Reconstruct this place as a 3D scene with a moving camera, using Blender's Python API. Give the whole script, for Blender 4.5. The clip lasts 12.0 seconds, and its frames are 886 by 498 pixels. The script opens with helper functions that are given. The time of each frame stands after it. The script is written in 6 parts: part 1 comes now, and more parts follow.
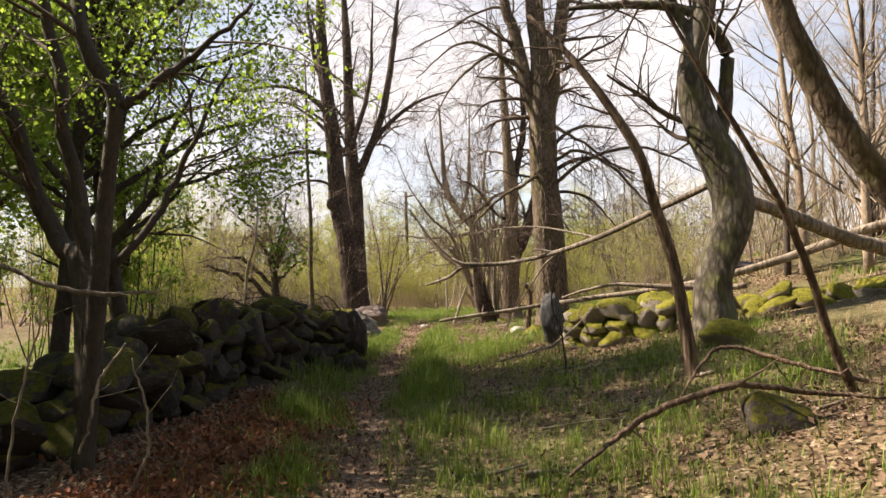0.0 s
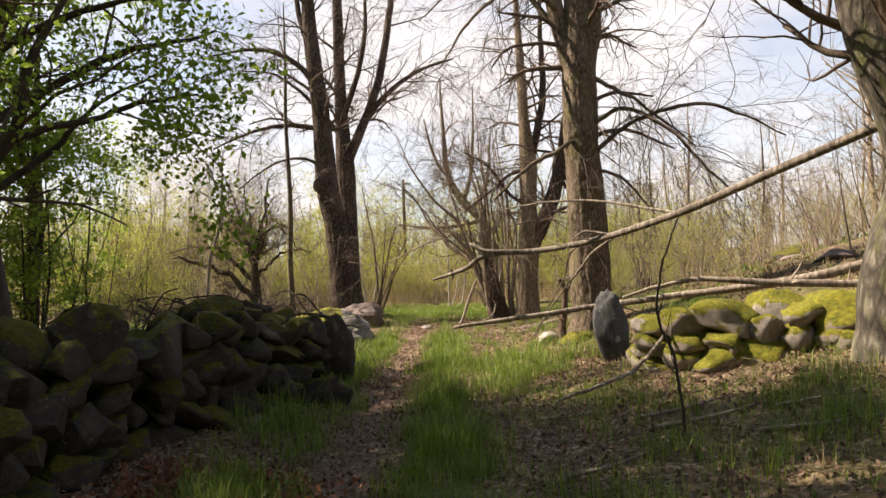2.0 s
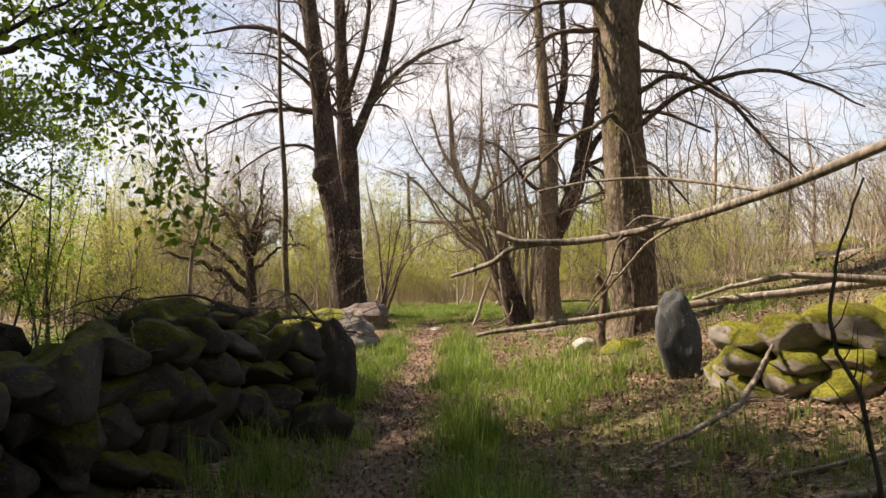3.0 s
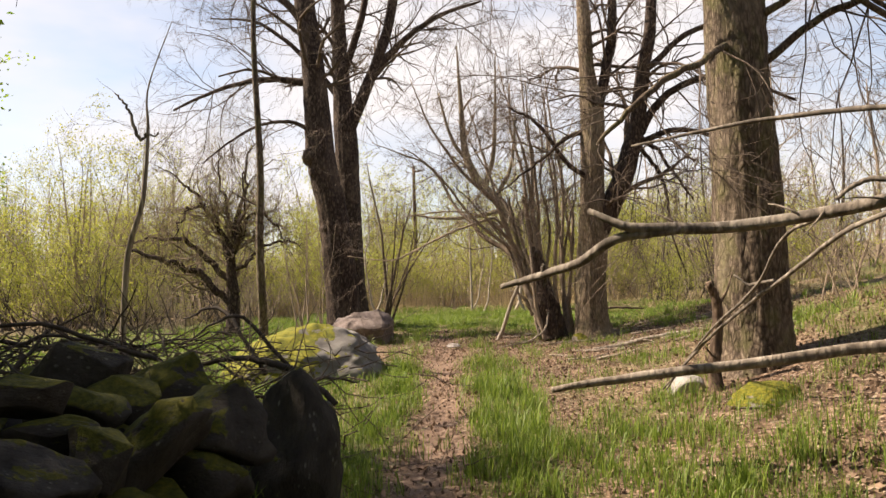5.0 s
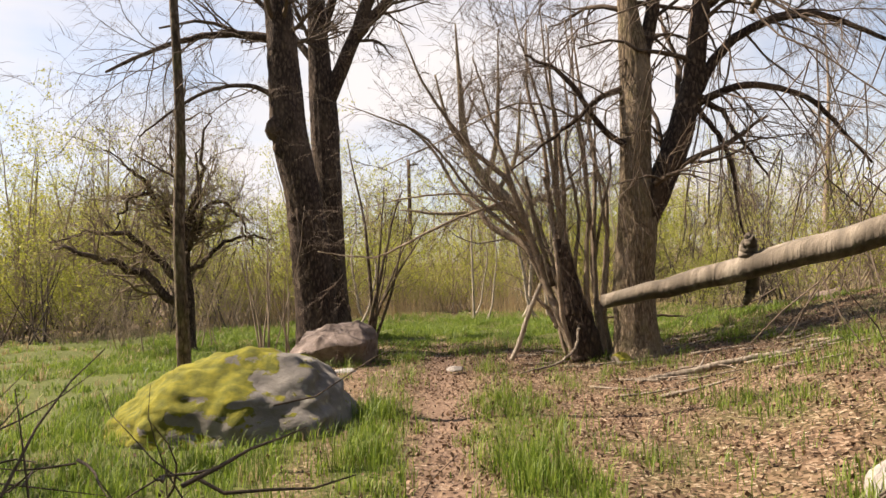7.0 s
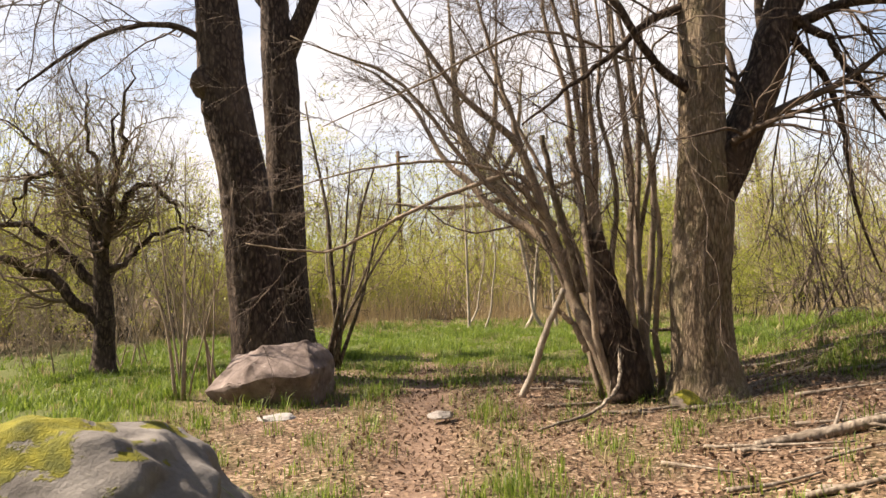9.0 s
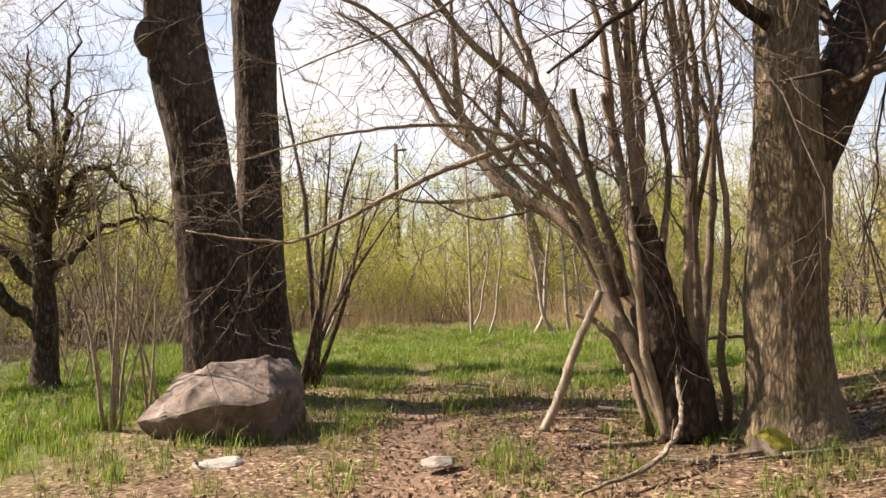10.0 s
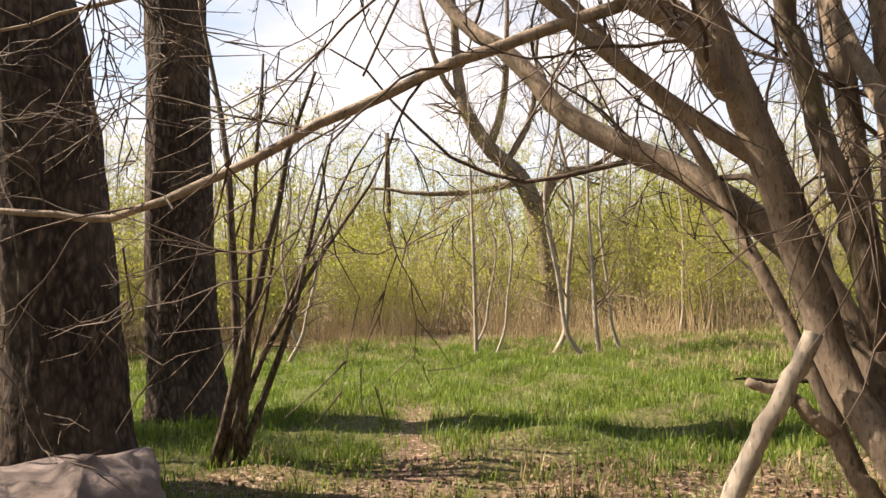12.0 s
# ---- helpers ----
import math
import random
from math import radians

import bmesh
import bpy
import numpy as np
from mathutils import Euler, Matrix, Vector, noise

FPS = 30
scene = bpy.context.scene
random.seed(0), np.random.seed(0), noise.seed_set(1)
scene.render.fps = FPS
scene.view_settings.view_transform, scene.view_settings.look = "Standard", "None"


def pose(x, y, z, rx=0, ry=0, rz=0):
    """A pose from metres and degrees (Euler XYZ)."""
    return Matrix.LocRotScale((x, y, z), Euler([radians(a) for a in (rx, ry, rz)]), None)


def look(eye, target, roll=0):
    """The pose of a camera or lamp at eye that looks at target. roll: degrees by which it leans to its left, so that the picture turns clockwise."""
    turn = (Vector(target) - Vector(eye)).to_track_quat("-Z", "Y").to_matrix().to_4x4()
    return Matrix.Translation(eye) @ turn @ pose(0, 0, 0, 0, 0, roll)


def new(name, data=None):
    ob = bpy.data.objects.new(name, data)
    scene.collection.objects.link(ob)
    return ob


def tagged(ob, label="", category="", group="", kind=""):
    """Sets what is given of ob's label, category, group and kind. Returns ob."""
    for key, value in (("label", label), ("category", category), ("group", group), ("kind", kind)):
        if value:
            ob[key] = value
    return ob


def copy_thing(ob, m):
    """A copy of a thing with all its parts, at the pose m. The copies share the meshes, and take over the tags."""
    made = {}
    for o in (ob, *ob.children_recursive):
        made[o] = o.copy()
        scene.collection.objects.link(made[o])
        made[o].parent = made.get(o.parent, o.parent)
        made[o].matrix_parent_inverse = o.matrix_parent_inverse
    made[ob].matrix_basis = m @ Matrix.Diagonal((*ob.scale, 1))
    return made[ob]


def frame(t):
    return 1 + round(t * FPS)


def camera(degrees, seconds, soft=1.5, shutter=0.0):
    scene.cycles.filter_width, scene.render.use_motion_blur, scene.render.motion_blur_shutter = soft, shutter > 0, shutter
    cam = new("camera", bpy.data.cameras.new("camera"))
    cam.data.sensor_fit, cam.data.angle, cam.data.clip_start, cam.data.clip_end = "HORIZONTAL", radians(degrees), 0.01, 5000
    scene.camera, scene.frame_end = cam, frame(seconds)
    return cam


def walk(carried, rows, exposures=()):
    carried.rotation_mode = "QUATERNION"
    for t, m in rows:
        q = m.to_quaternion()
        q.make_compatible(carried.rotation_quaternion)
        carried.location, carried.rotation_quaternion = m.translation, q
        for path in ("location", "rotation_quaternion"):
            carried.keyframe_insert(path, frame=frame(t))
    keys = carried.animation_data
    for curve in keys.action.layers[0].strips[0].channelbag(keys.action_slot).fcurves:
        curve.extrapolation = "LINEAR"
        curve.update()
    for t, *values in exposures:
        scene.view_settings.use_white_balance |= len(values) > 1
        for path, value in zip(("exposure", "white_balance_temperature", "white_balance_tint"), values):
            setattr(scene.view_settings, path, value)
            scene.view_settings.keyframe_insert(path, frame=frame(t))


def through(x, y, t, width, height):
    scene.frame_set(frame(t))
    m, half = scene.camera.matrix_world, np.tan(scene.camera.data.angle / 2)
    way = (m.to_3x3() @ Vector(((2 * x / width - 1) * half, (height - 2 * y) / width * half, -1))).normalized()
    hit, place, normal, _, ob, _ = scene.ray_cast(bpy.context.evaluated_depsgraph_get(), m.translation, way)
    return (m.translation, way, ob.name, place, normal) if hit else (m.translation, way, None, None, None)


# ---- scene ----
cam = camera(64.4, 12.0)
METRES, EYE, TILT, LEAN, TURN = 23.4, 1.5, 0.0, 0.0, 0.0
ROWS = [
    (0.0, 0.0, 0.0, 0.0, 0.11, 2.86, 2.25),
    (0.5, -0.0039, 0.0376, 0.0016, -0.02, 2.79, 2.23),
    (1.0, -0.0049, 0.0786, 0.0001, -0.1, 2.58, 2.22),
    (1.5, -0.0076, 0.1216, 0.0032, -0.2, 2.44, 2.29),
    (2.0, -0.0121, 0.1634, 0.0009, -0.17, 2.33, 2.22),
    (2.5, -0.0153, 0.2057, 0.0018, -0.12, 2.19, 2.25),
    (3.0, -0.0222, 0.2503, 0.0004, 0.08, 2.16, 2.13),
    (5.0, -0.0374, 0.4146, 0.0045, 0.34, 2.14, 2.12),
    (5.5, -0.0396, 0.4502, 0.0037, 0.44, 2.24, 2.08),
    (6.0, -0.0403, 0.4964, 0.0046, 0.16, 2.27, 2.17),
    (6.5, -0.0422, 0.5345, 0.0029, 0.33, 2.24, 2.15),
    (7.0, -0.0388, 0.5767, 0.0036, 0.12, 2.31, 2.22),
    (9.0, -0.0311, 0.7409, 0.0036, -0.23, 2.46, 2.29),
    (9.5, -0.0294, 0.7853, 0.0041, -0.4, 2.5, 2.28),
    (10.0, -0.0305, 0.831, 0.0031, -0.23, 2.46, 2.17),
    (10.5, -0.0288, 0.8714, 0.0032, -0.46, 2.59, 2.16),
    (11.0, -0.0313, 0.9167, 0.0052, -0.51, 2.52, 2.03),
    (11.5, -0.0306, 0.953, 0.0054, -0.55, 2.6, 2.03),
    (12.0, -0.0324, 0.9964, 0.0074, -0.68, 2.55, 1.89),
]
walk(cam, [(t, pose(0, 0, EYE, TILT, LEAN, TURN) @ pose(METRES * x, METRES * y, METRES * z, 90 + pitch, roll, yaw)) for t, x, y, z, yaw, pitch, roll in ROWS],
     [(0, 1.6, 7050, 14), (2.5, 1.54, 7050, 14), (5.5, 1.46, 7050, 14), (7, 1.44, 7050, 14), (9, 1.6, 7050, 14), (12, 1.64, 7050, 14)])

# ---- world, sun ----
SUN_AZ, SUN_EL = (-0.978, 0.208), radians(47)
world = bpy.data.worlds.new("sky")
scene.world = world
world.use_nodes = True
wt = world.node_tree
wt.nodes.clear()
w_out = wt.nodes.new("ShaderNodeOutputWorld")
w_bg = wt.nodes.new("ShaderNodeBackground")
w_sky = wt.nodes.new("ShaderNodeTexSky")
w_sky.sky_type, w_sky.sun_disc = "NISHITA", False
w_sky.sun_elevation, w_sky.sun_rotation = SUN_EL, math.atan2(SUN_AZ[0], SUN_AZ[1])
w_sky.air_density, w_sky.dust_density = 1.0, 0.8
w_co = wt.nodes.new("ShaderNodeTexCoord")
w_map = wt.nodes.new("ShaderNodeMapping")
w_map.inputs["Scale"].default_value = (1.0, 1.0, 2.6)
w_noise = wt.nodes.new("ShaderNodeTexNoise")
w_noise.inputs["Scale"].default_value, w_noise.inputs["Detail"].default_value = 2.3, 7.0
w_ramp = wt.nodes.new("ShaderNodeValToRGB")
w_ramp.color_ramp.elements[0].position, w_ramp.color_ramp.elements[1].position = 0.34, 0.60
w_ramp.color_ramp.elements[0].color = (0.15, 0.15, 0.15, 1)
w_mix = wt.nodes.new("ShaderNodeMix")
w_mix.data_type = "RGBA"
w_mix.inputs["B"].default_value = (5.2, 5.2, 5.4, 1)
wt.links.new(w_co.outputs["Generated"], w_map.inputs["Vector"])
wt.links.new(w_map.outputs["Vector"], w_noise.inputs["Vector"])
wt.links.new(w_noise.outputs["Fac"], w_ramp.inputs["Fac"])
w_up = wt.nodes.new("ShaderNodeSeparateXYZ")
w_clear = wt.nodes.new("ShaderNodeMapRange")
for w_slot, w_value in ((1, 0.36), (2, 0.75), (3, 1.0), (4, 0.15)):
    w_clear.inputs[w_slot].default_value = w_value
w_cover = wt.nodes.new("ShaderNodeMath")
w_cover.operation = "MULTIPLY"
wt.links.new(w_co.outputs["Generated"], w_up.inputs[0])
wt.links.new(w_up.outputs["Z"], w_clear.inputs[0])
wt.links.new(w_ramp.outputs["Color"], w_cover.inputs[0])
wt.links.new(w_clear.outputs[0], w_cover.inputs[1])
wt.links.new(w_cover.outputs[0], w_mix.inputs["Factor"])
wt.links.new(w_sky.outputs["Color"], w_mix.inputs["A"])
wt.links.new(w_mix.outputs["Result"], w_bg.inputs["Color"])
w_bg.inputs["Strength"].default_value = 0.07
wt.links.new(w_bg.outputs["Background"], w_out.inputs["Surface"])

sun = new("sun", bpy.data.lights.new("sun", "SUN"))
sun.data.energy, sun.data.angle, sun.data.color = 5.0, radians(0.55), (1.0, 0.90, 0.76)
horizontal = Vector((SUN_AZ[0], SUN_AZ[1], 0)).normalized()
sun_from = horizontal * math.cos(SUN_EL) + Vector((0, 0, math.sin(SUN_EL)))
sun.matrix_world = look(sun_from * 60, (0, 0, 0))


# ---- materials ----
class Nodes:
    """A small wrapper to build one node material."""

    def __init__(self, name):
        self.mat = bpy.data.materials.new(name)
        self.mat.use_nodes = True
        self.tree = self.mat.node_tree
        self.tree.nodes.clear()
        self.out = self.tree.nodes.new("ShaderNodeOutputMaterial")

    def add(self, kind, ins=None, **props):
        node = self.tree.nodes.new("ShaderNode" + kind)
        for key, value in props.items():
            setattr(node, key, value)
        for key, value in (ins or {}).items():
            if isinstance(value, bpy.types.NodeSocket):
                self.tree.links.new(value, node.inputs[key])
            else:
                node.inputs[key].default_value = value
        return node

    def coords(self, which="Object", scale=(1, 1, 1)):
        co = self.add("TexCoord")
        return self.add("Mapping", {"Vector": co.outputs[which], "Scale": scale}).outputs[0]

    def noise(self, vec, scale, detail=5.0, rough=0.55):
        return self.add("TexNoise", {"Vector": vec, "Scale": scale, "Detail": detail, "Roughness": rough}).outputs["Fac"]

    def ramp(self, fac, stops):
        node = self.add("ValToRGB", {"Fac": fac})
        els = node.color_ramp.elements
        while len(els) < len(stops):
            els.new(0.5)
        for el, (at, colour) in zip(els, stops):
            el.position, el.color = at, (*colour, 1)
        return node.outputs["Color"]

    def mix(self, fac, a, b, blend="MIX"):
        node = self.add("Mix", data_type="RGBA", blend_type=blend)
        for key, value in (("Factor", fac), ("A", a), ("B", b)):
            if isinstance(value, bpy.types.NodeSocket):
                self.tree.links.new(value, node.inputs[key])
            else:
                node.inputs[key].default_value = value if key == "Factor" else (*value, 1)
        return node.outputs["Result"]

    def maths(self, op, a, b=0.0):
        node = self.add("Math", operation=op)
        for i, value in enumerate((a, b)):
            if isinstance(value, bpy.types.NodeSocket):
                self.tree.links.new(value, node.inputs[i])
            else:
                node.inputs[i].default_value = value
        return node.outputs[0]

    def remap(self, v, a, b, c=0.0, d=1.0):
        return self.add("MapRange", {"Value": v, 1: a, 2: b, 3: c, 4: d}).outputs[0]

    def surface(self, colour, rough=0.85, height=None, bump=0.3, dist=0.02, spec=0.3):
        ins = {"Base Color": colour, "Roughness": rough, "Specular IOR Level": spec}
        bsdf = self.add("BsdfPrincipled", ins)
        if height is not None:
            b = self.add("Bump", {"Height": height, "Strength": bump, "Distance": dist})
            self.tree.links.new(b.outputs[0], bsdf.inputs["Normal"])
        self.tree.links.new(bsdf.outputs[0], self.out.inputs["Surface"])
        return self.mat


def bark(name, dark, mid, light, scale=1.0, stretch=0.16, bump=0.8, moss=0.0):
    """Furrowed bark, with lichen patches."""
    n = Nodes(name)
    vec = n.coords("Object", (1, 1, stretch))
    fur = n.noise(vec, 26 * scale, 7, 0.62)
    cells = n.add("TexVoronoi", {"Vector": vec, "Scale": 15 * scale}, feature="DISTANCE_TO_EDGE").outputs["Distance"]
    cells = n.remap(cells, 0.0, 0.22)
    h = n.maths("MULTIPLY", n.remap(fur, 0.3, 0.7), n.maths("ADD", n.maths("MULTIPLY", cells, 0.7), 0.3))
    col = n.ramp(h, [(0.05, dark), (0.4, mid), (0.85, light)])
    big = n.noise(n.coords("Object", (1, 1, 0.5)), 2.3, 5)
    col = n.mix(n.remap(big, 0.48, 0.7, 0, 0.55), col, light)
    if moss:
        m = n.noise(n.coords("Object", (1, 1, 0.6)), 4.5, 6)
        col = n.mix(n.remap(m, 0.5, 0.66, 0, moss), col, (0.11, 0.12, 0.025))
    return n.surface(col, 0.9, h, bump, 0.03, 0.2)


def thin_bark(name, dark, light, scale=1.0):
    n = Nodes(name)
    a = n.noise(n.coords("Object", (1, 1, 0.4)), 9 * scale, 5)
    rnd = n.add("NewGeometry").outputs["Random Per Island"]
    col = n.mix(n.remap(a, 0.3, 0.7), dark, light)
    col = n.mix(n.remap(rnd, 0, 1, 0, 0.5), col, light)
    fine = n.noise(n.coords("Object", (1, 1, 0.3)), 46 * scale, 6, 0.65)
    col = n.mix(n.remap(fine, 0.52, 0.68, 0, 0.75), col, tuple(0.45 * d for d in dark))
    scab = n.noise(n.coords("Object", (1, 1, 0.8)), 17 * scale, 5)
    col = n.mix(n.remap(scab, 0.6, 0.68, 0, 0.45), col, tuple(min(0.6, 1.35 * q) for q in light))
    return n.surface(col, 0.85, n.maths("ADD", fine, a), 0.7, 0.012, 0.25)


def leaf_material(name, low, high, through=0.45, rough=0.5):
    n = Nodes(name)
    rnd = n.add("NewGeometry").outputs["Random Per Island"]
    col = n.mix(rnd, low, high)
    fine = n.noise(n.coords(), 40, 2)
    col = n.mix(n.remap(fine, 0.3, 0.7, 0, 0.25), col, low)
    a = n.add("BsdfPrincipled", {"Base Color": col, "Roughness": rough, "Specular IOR Level": 0.3})
    t = n.add("BsdfTranslucent", {"Color": col})
    m = n.add("MixShader", {0: through, 1: a.outputs[0], 2: t.outputs[0]})
    n.tree.links.new(m.outputs[0], n.out.inputs["Surface"])
    return n.mat


def stone_material(name, dark, light, mossy, lichen=0.5, one_side=0.0, deep=1.0):
    """Weathered granite with lichen, and moss where the stone faces up."""
    n = Nodes(name)
    vec = n.coords()
    rnd = n.add("ObjectInfo").outputs["Random"]
    grain = n.noise(vec, 55, 4, 0.7)
    big = n.noise(vec, 3.2, 7, 0.6)
    col = n.mix(n.remap(big, 0.3, 0.72), dark, light)
    col = n.mix(n.remap(grain, 0.35, 0.75, 0, 0.35), col, tuple(0.6 * d + 0.1 * l for d, l in zip(dark, light)))
    col = n.mix(n.remap(rnd, 0, 1, 0, 0.35), col, tuple(0.9 * l * k for l, k in zip(light, (1.0, 0.86, 0.74))))
    spots = n.add("TexVoronoi", {"Vector": vec, "Scale": 8.0}).outputs["Distance"]
    lich = n.maths("MULTIPLY", n.remap(spots, 0.28, 0.16), n.remap(n.noise(vec, 2.0, 3), 0.5, 0.6))
    col = n.mix(n.maths("MULTIPLY", lich, lichen), col, (0.42, 0.41, 0.36))
    up = n.add("SeparateXYZ", {0: n.add("NewGeometry").outputs["Normal"]}).outputs["Z"]
    patch = n.noise(vec, 2.6, 6, 0.62)
    cover = n.maths("ADD", n.maths("MULTIPLY", up, 0.42), n.maths("ADD", patch, n.maths("MULTIPLY", rnd, 0.22)))
    if one_side:
        across = n.add("SeparateXYZ", {0: vec}).outputs["X"]
        cover = n.maths("SUBTRACT", cover, n.maths("MULTIPLY", across, one_side))
        cover = n.maths("ADD", cover, n.maths("SUBTRACT", n.maths("MULTIPLY", n.noise(vec, 5.5, 7, 0.7), 0.9), 0.45))
    fac = n.remap(cover, 1.06 - mossy * 0.42, 1.12 - mossy * 0.42)
    tint = n.noise(vec, 9, 4)
    # deep below 1 darkens the moss, putting shade into its colour
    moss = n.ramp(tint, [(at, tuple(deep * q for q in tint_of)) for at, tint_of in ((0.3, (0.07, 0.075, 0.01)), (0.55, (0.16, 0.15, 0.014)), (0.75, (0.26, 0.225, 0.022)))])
    col = n.mix(fac, col, moss)
    h = n.maths("ADD", n.maths("MULTIPLY", n.noise(vec, 14, 8, 0.65), 1.0), n.maths("MULTIPLY", fac, n.noise(vec, 90, 3)))
    return n.surface(col, 0.88, h, 0.6, 0.03, 0.25)


def ground_material():
    n = Nodes("forest_floor")
    vec = n.coords()
    path = n.add("Attribute", attribute_name="path").outputs["Fac"]
    sward = n.add("Attribute", attribute_name="sward").outputs["Fac"]
    flakes = n.add("TexVoronoi", {"Vector": vec, "Scale": 32.0})
    tone = n.add("SeparateColor", {0: flakes.outputs["Color"]}).outputs[0]
    litter = n.ramp(tone, [(0.0, (0.03, 0.019, 0.013)), (0.35, (0.105, 0.064, 0.041)), (0.7, (0.205, 0.13, 0.086)), (0.92, (0.31, 0.22, 0.155)), (1.0, (0.46, 0.37, 0.28))])
    litter = n.mix(n.remap(n.noise(vec, 1.1, 6), 0.35, 0.7, 0, 0.6), litter, (0.075, 0.05, 0.034))
    soil = n.mix(n.noise(vec, 7, 8, 0.7), (0.075, 0.048, 0.034), (0.24, 0.16, 0.115))
    soil = n.mix(n.remap(tone, 0.7, 1.0, 0, 0.7), soil, litter)
    green = n.ramp(n.noise(vec, 16, 6, 0.7), [(0.25, (0.035, 0.045, 0.012)), (0.55, (0.075, 0.10, 0.022)), (0.8, (0.15, 0.15, 0.055))])
    col = n.mix(sward, litter, green)
    col = n.mix(path, col, soil)
    h = n.maths("ADD", n.noise(vec, 9, 8, 0.7), n.maths("MULTIPLY", tone, 0.6))
    return n.surface(col, 0.95, h, 0.7, 0.04, 0.15)


BARK_BROWN = bark("ridged_brown_bark", (0.035, 0.025, 0.018), (0.115, 0.084, 0.06), (0.215, 0.17, 0.125), 1.1, 0.34, 0.65, moss=0.35)
BARK_DARK = bark("dark_furrowed_bark", (0.017, 0.012, 0.0095), (0.056, 0.038, 0.029), (0.138, 0.101, 0.076), 0.8, 0.42, bump=0.75)
BARK_GREY = bark("grey_smooth_bark", (0.035, 0.03, 0.024), (0.085, 0.072, 0.056), (0.19, 0.17, 0.135), 0.55, 0.35, 0.6, moss=0.5)
BARK_TAN = bark("tan_ridged_bark", (0.06, 0.044, 0.031), (0.19, 0.142, 0.096), (0.33, 0.26, 0.185), 1.5, 0.22, 0.7, moss=0.2)
BARK_HAZEL = thin_bark("hazel_bark", (0.11, 0.08, 0.06), (0.36, 0.28, 0.205), 1.6)
BARK_SHRUB = thin_bark("dark_shrub_bark", (0.024, 0.018, 0.014), (0.072, 0.056, 0.044))
BARK_PALE = thin_bark("pale_sapling_bark", (0.17, 0.135, 0.105), (0.40, 0.345, 0.28))
TWIG_DARK = thin_bark("dark_twig", (0.05, 0.036, 0.028), (0.13, 0.095, 0.07))
TWIG_FAR = thin_bark("grey_brown_twig", (0.12, 0.094, 0.068), (0.30, 0.24, 0.17))
BUD_FAR = leaf_material("olive_bud", (0.24, 0.26, 0.04), (0.47, 0.46, 0.09), 0.5)
TWIG_BROWN = thin_bark("brown_twig", (0.09, 0.064, 0.044), (0.23, 0.17, 0.115))
DEADWOOD = bark("bleached_deadwood", (0.09, 0.07, 0.054), (0.20, 0.162, 0.125), (0.34, 0.29, 0.235), 0.7, 0.12, 0.5)
LIMB_GREY = bark("weathered_limb_bark", (0.07, 0.058, 0.047), (0.155, 0.128, 0.102), (0.27, 0.232, 0.19), 0.7, 0.2, 0.4)
DEADWOOD_DARK = bark("rotten_deadwood", (0.04, 0.028, 0.02), (0.12, 0.08, 0.055), (0.24, 0.17, 0.12), 0.9, 0.14, 0.8)
LEAF_SPRING = leaf_material("spring_leaf", (0.12, 0.20, 0.024), (0.30, 0.40, 0.055), 0.72)
LEAF_YELLOW = leaf_material("budding_leaf", (0.17, 0.20, 0.025), (0.38, 0.39, 0.07), 0.5)
LEAF_DRY = leaf_material("dry_leaf", (0.05, 0.028, 0.018), (0.285, 0.19, 0.125), 0.15, 0.8)
LEAF_RUST = leaf_material("dead_bracken", (0.10, 0.035, 0.016), (0.30, 0.13, 0.07), 0.2, 0.8)
GRASS = leaf_material("grass_blade", (0.065, 0.12, 0.013), (0.25, 0.315, 0.05), 0.45, 0.5)
GRASS_DRY = leaf_material("dry_grass_blade", (0.24, 0.18, 0.09), (0.46, 0.38, 0.22), 0.35, 0.7)
STONE_MOSSY = stone_material("mossy_granite", (0.13, 0.115, 0.10), (0.32, 0.28, 0.24), 1.02)
# tree shade is put into this granite: stone and moss far below their own tone
STONE_SHADED = stone_material("dark_mossy_granite", (0.018, 0.015, 0.013), (0.065, 0.056, 0.048), 0.5, 0.2, 0.0, 0.5)
STONE_BOULDER = stone_material("boulder_granite", (0.07, 0.065, 0.062), (0.25, 0.235, 0.22), 0.7, 0.35, 0.36)
STONE_BARE = stone_material("bare_granite", (0.055, 0.038, 0.032), (0.29, 0.232, 0.208), -1.2, 0.3)
STONE_GREY = stone_material("slate_grey_granite", (0.04, 0.04, 0.042), (0.125, 0.125, 0.128), 0.3)
STONE_PALE = stone_material("pale_granite", (0.24, 0.23, 0.22), (0.44, 0.42, 0.40), -1.2, 0.0)
FLOOR = ground_material()


# ---- geometry helpers ----
def unit(v):
    return v / np.maximum(np.linalg.norm(v, axis=-1, keepdims=True), 1e-9)


def smooth_step(v):
    v = np.clip(v, 0, 1)
    return v * v * (3 - 2 * v)


class Geo:
    """Gathers vertices and faces of one mesh."""

    def __init__(self):
        self.v, self.f, self.n = [], [], 0

    def add(self, verts, faces):
        self.v.append(verts.reshape(-1, 3))
        self.f.extend((faces + self.n).tolist())
        self.n += len(self.v[-1])

    def mesh(self, name, base, material, smooth=True):
        me = bpy.data.meshes.new(name)
        verts = np.concatenate(self.v) - np.asarray(base, float)
        me.from_pydata(verts.tolist(), [], self.f)
        if smooth:
            me.polygons.foreach_set("use_smooth", np.ones(len(self.f), bool))
        me.materials.append(material)
        me.update()
        return me


def thing(name, base, label, category, group="", kind=""):
    """An empty at the base of a thing, to which its parts belong."""
    ob = new(name)
    ob.empty_display_size = 0.2
    ob.location = base
    return tagged(ob, label, category, group, kind)


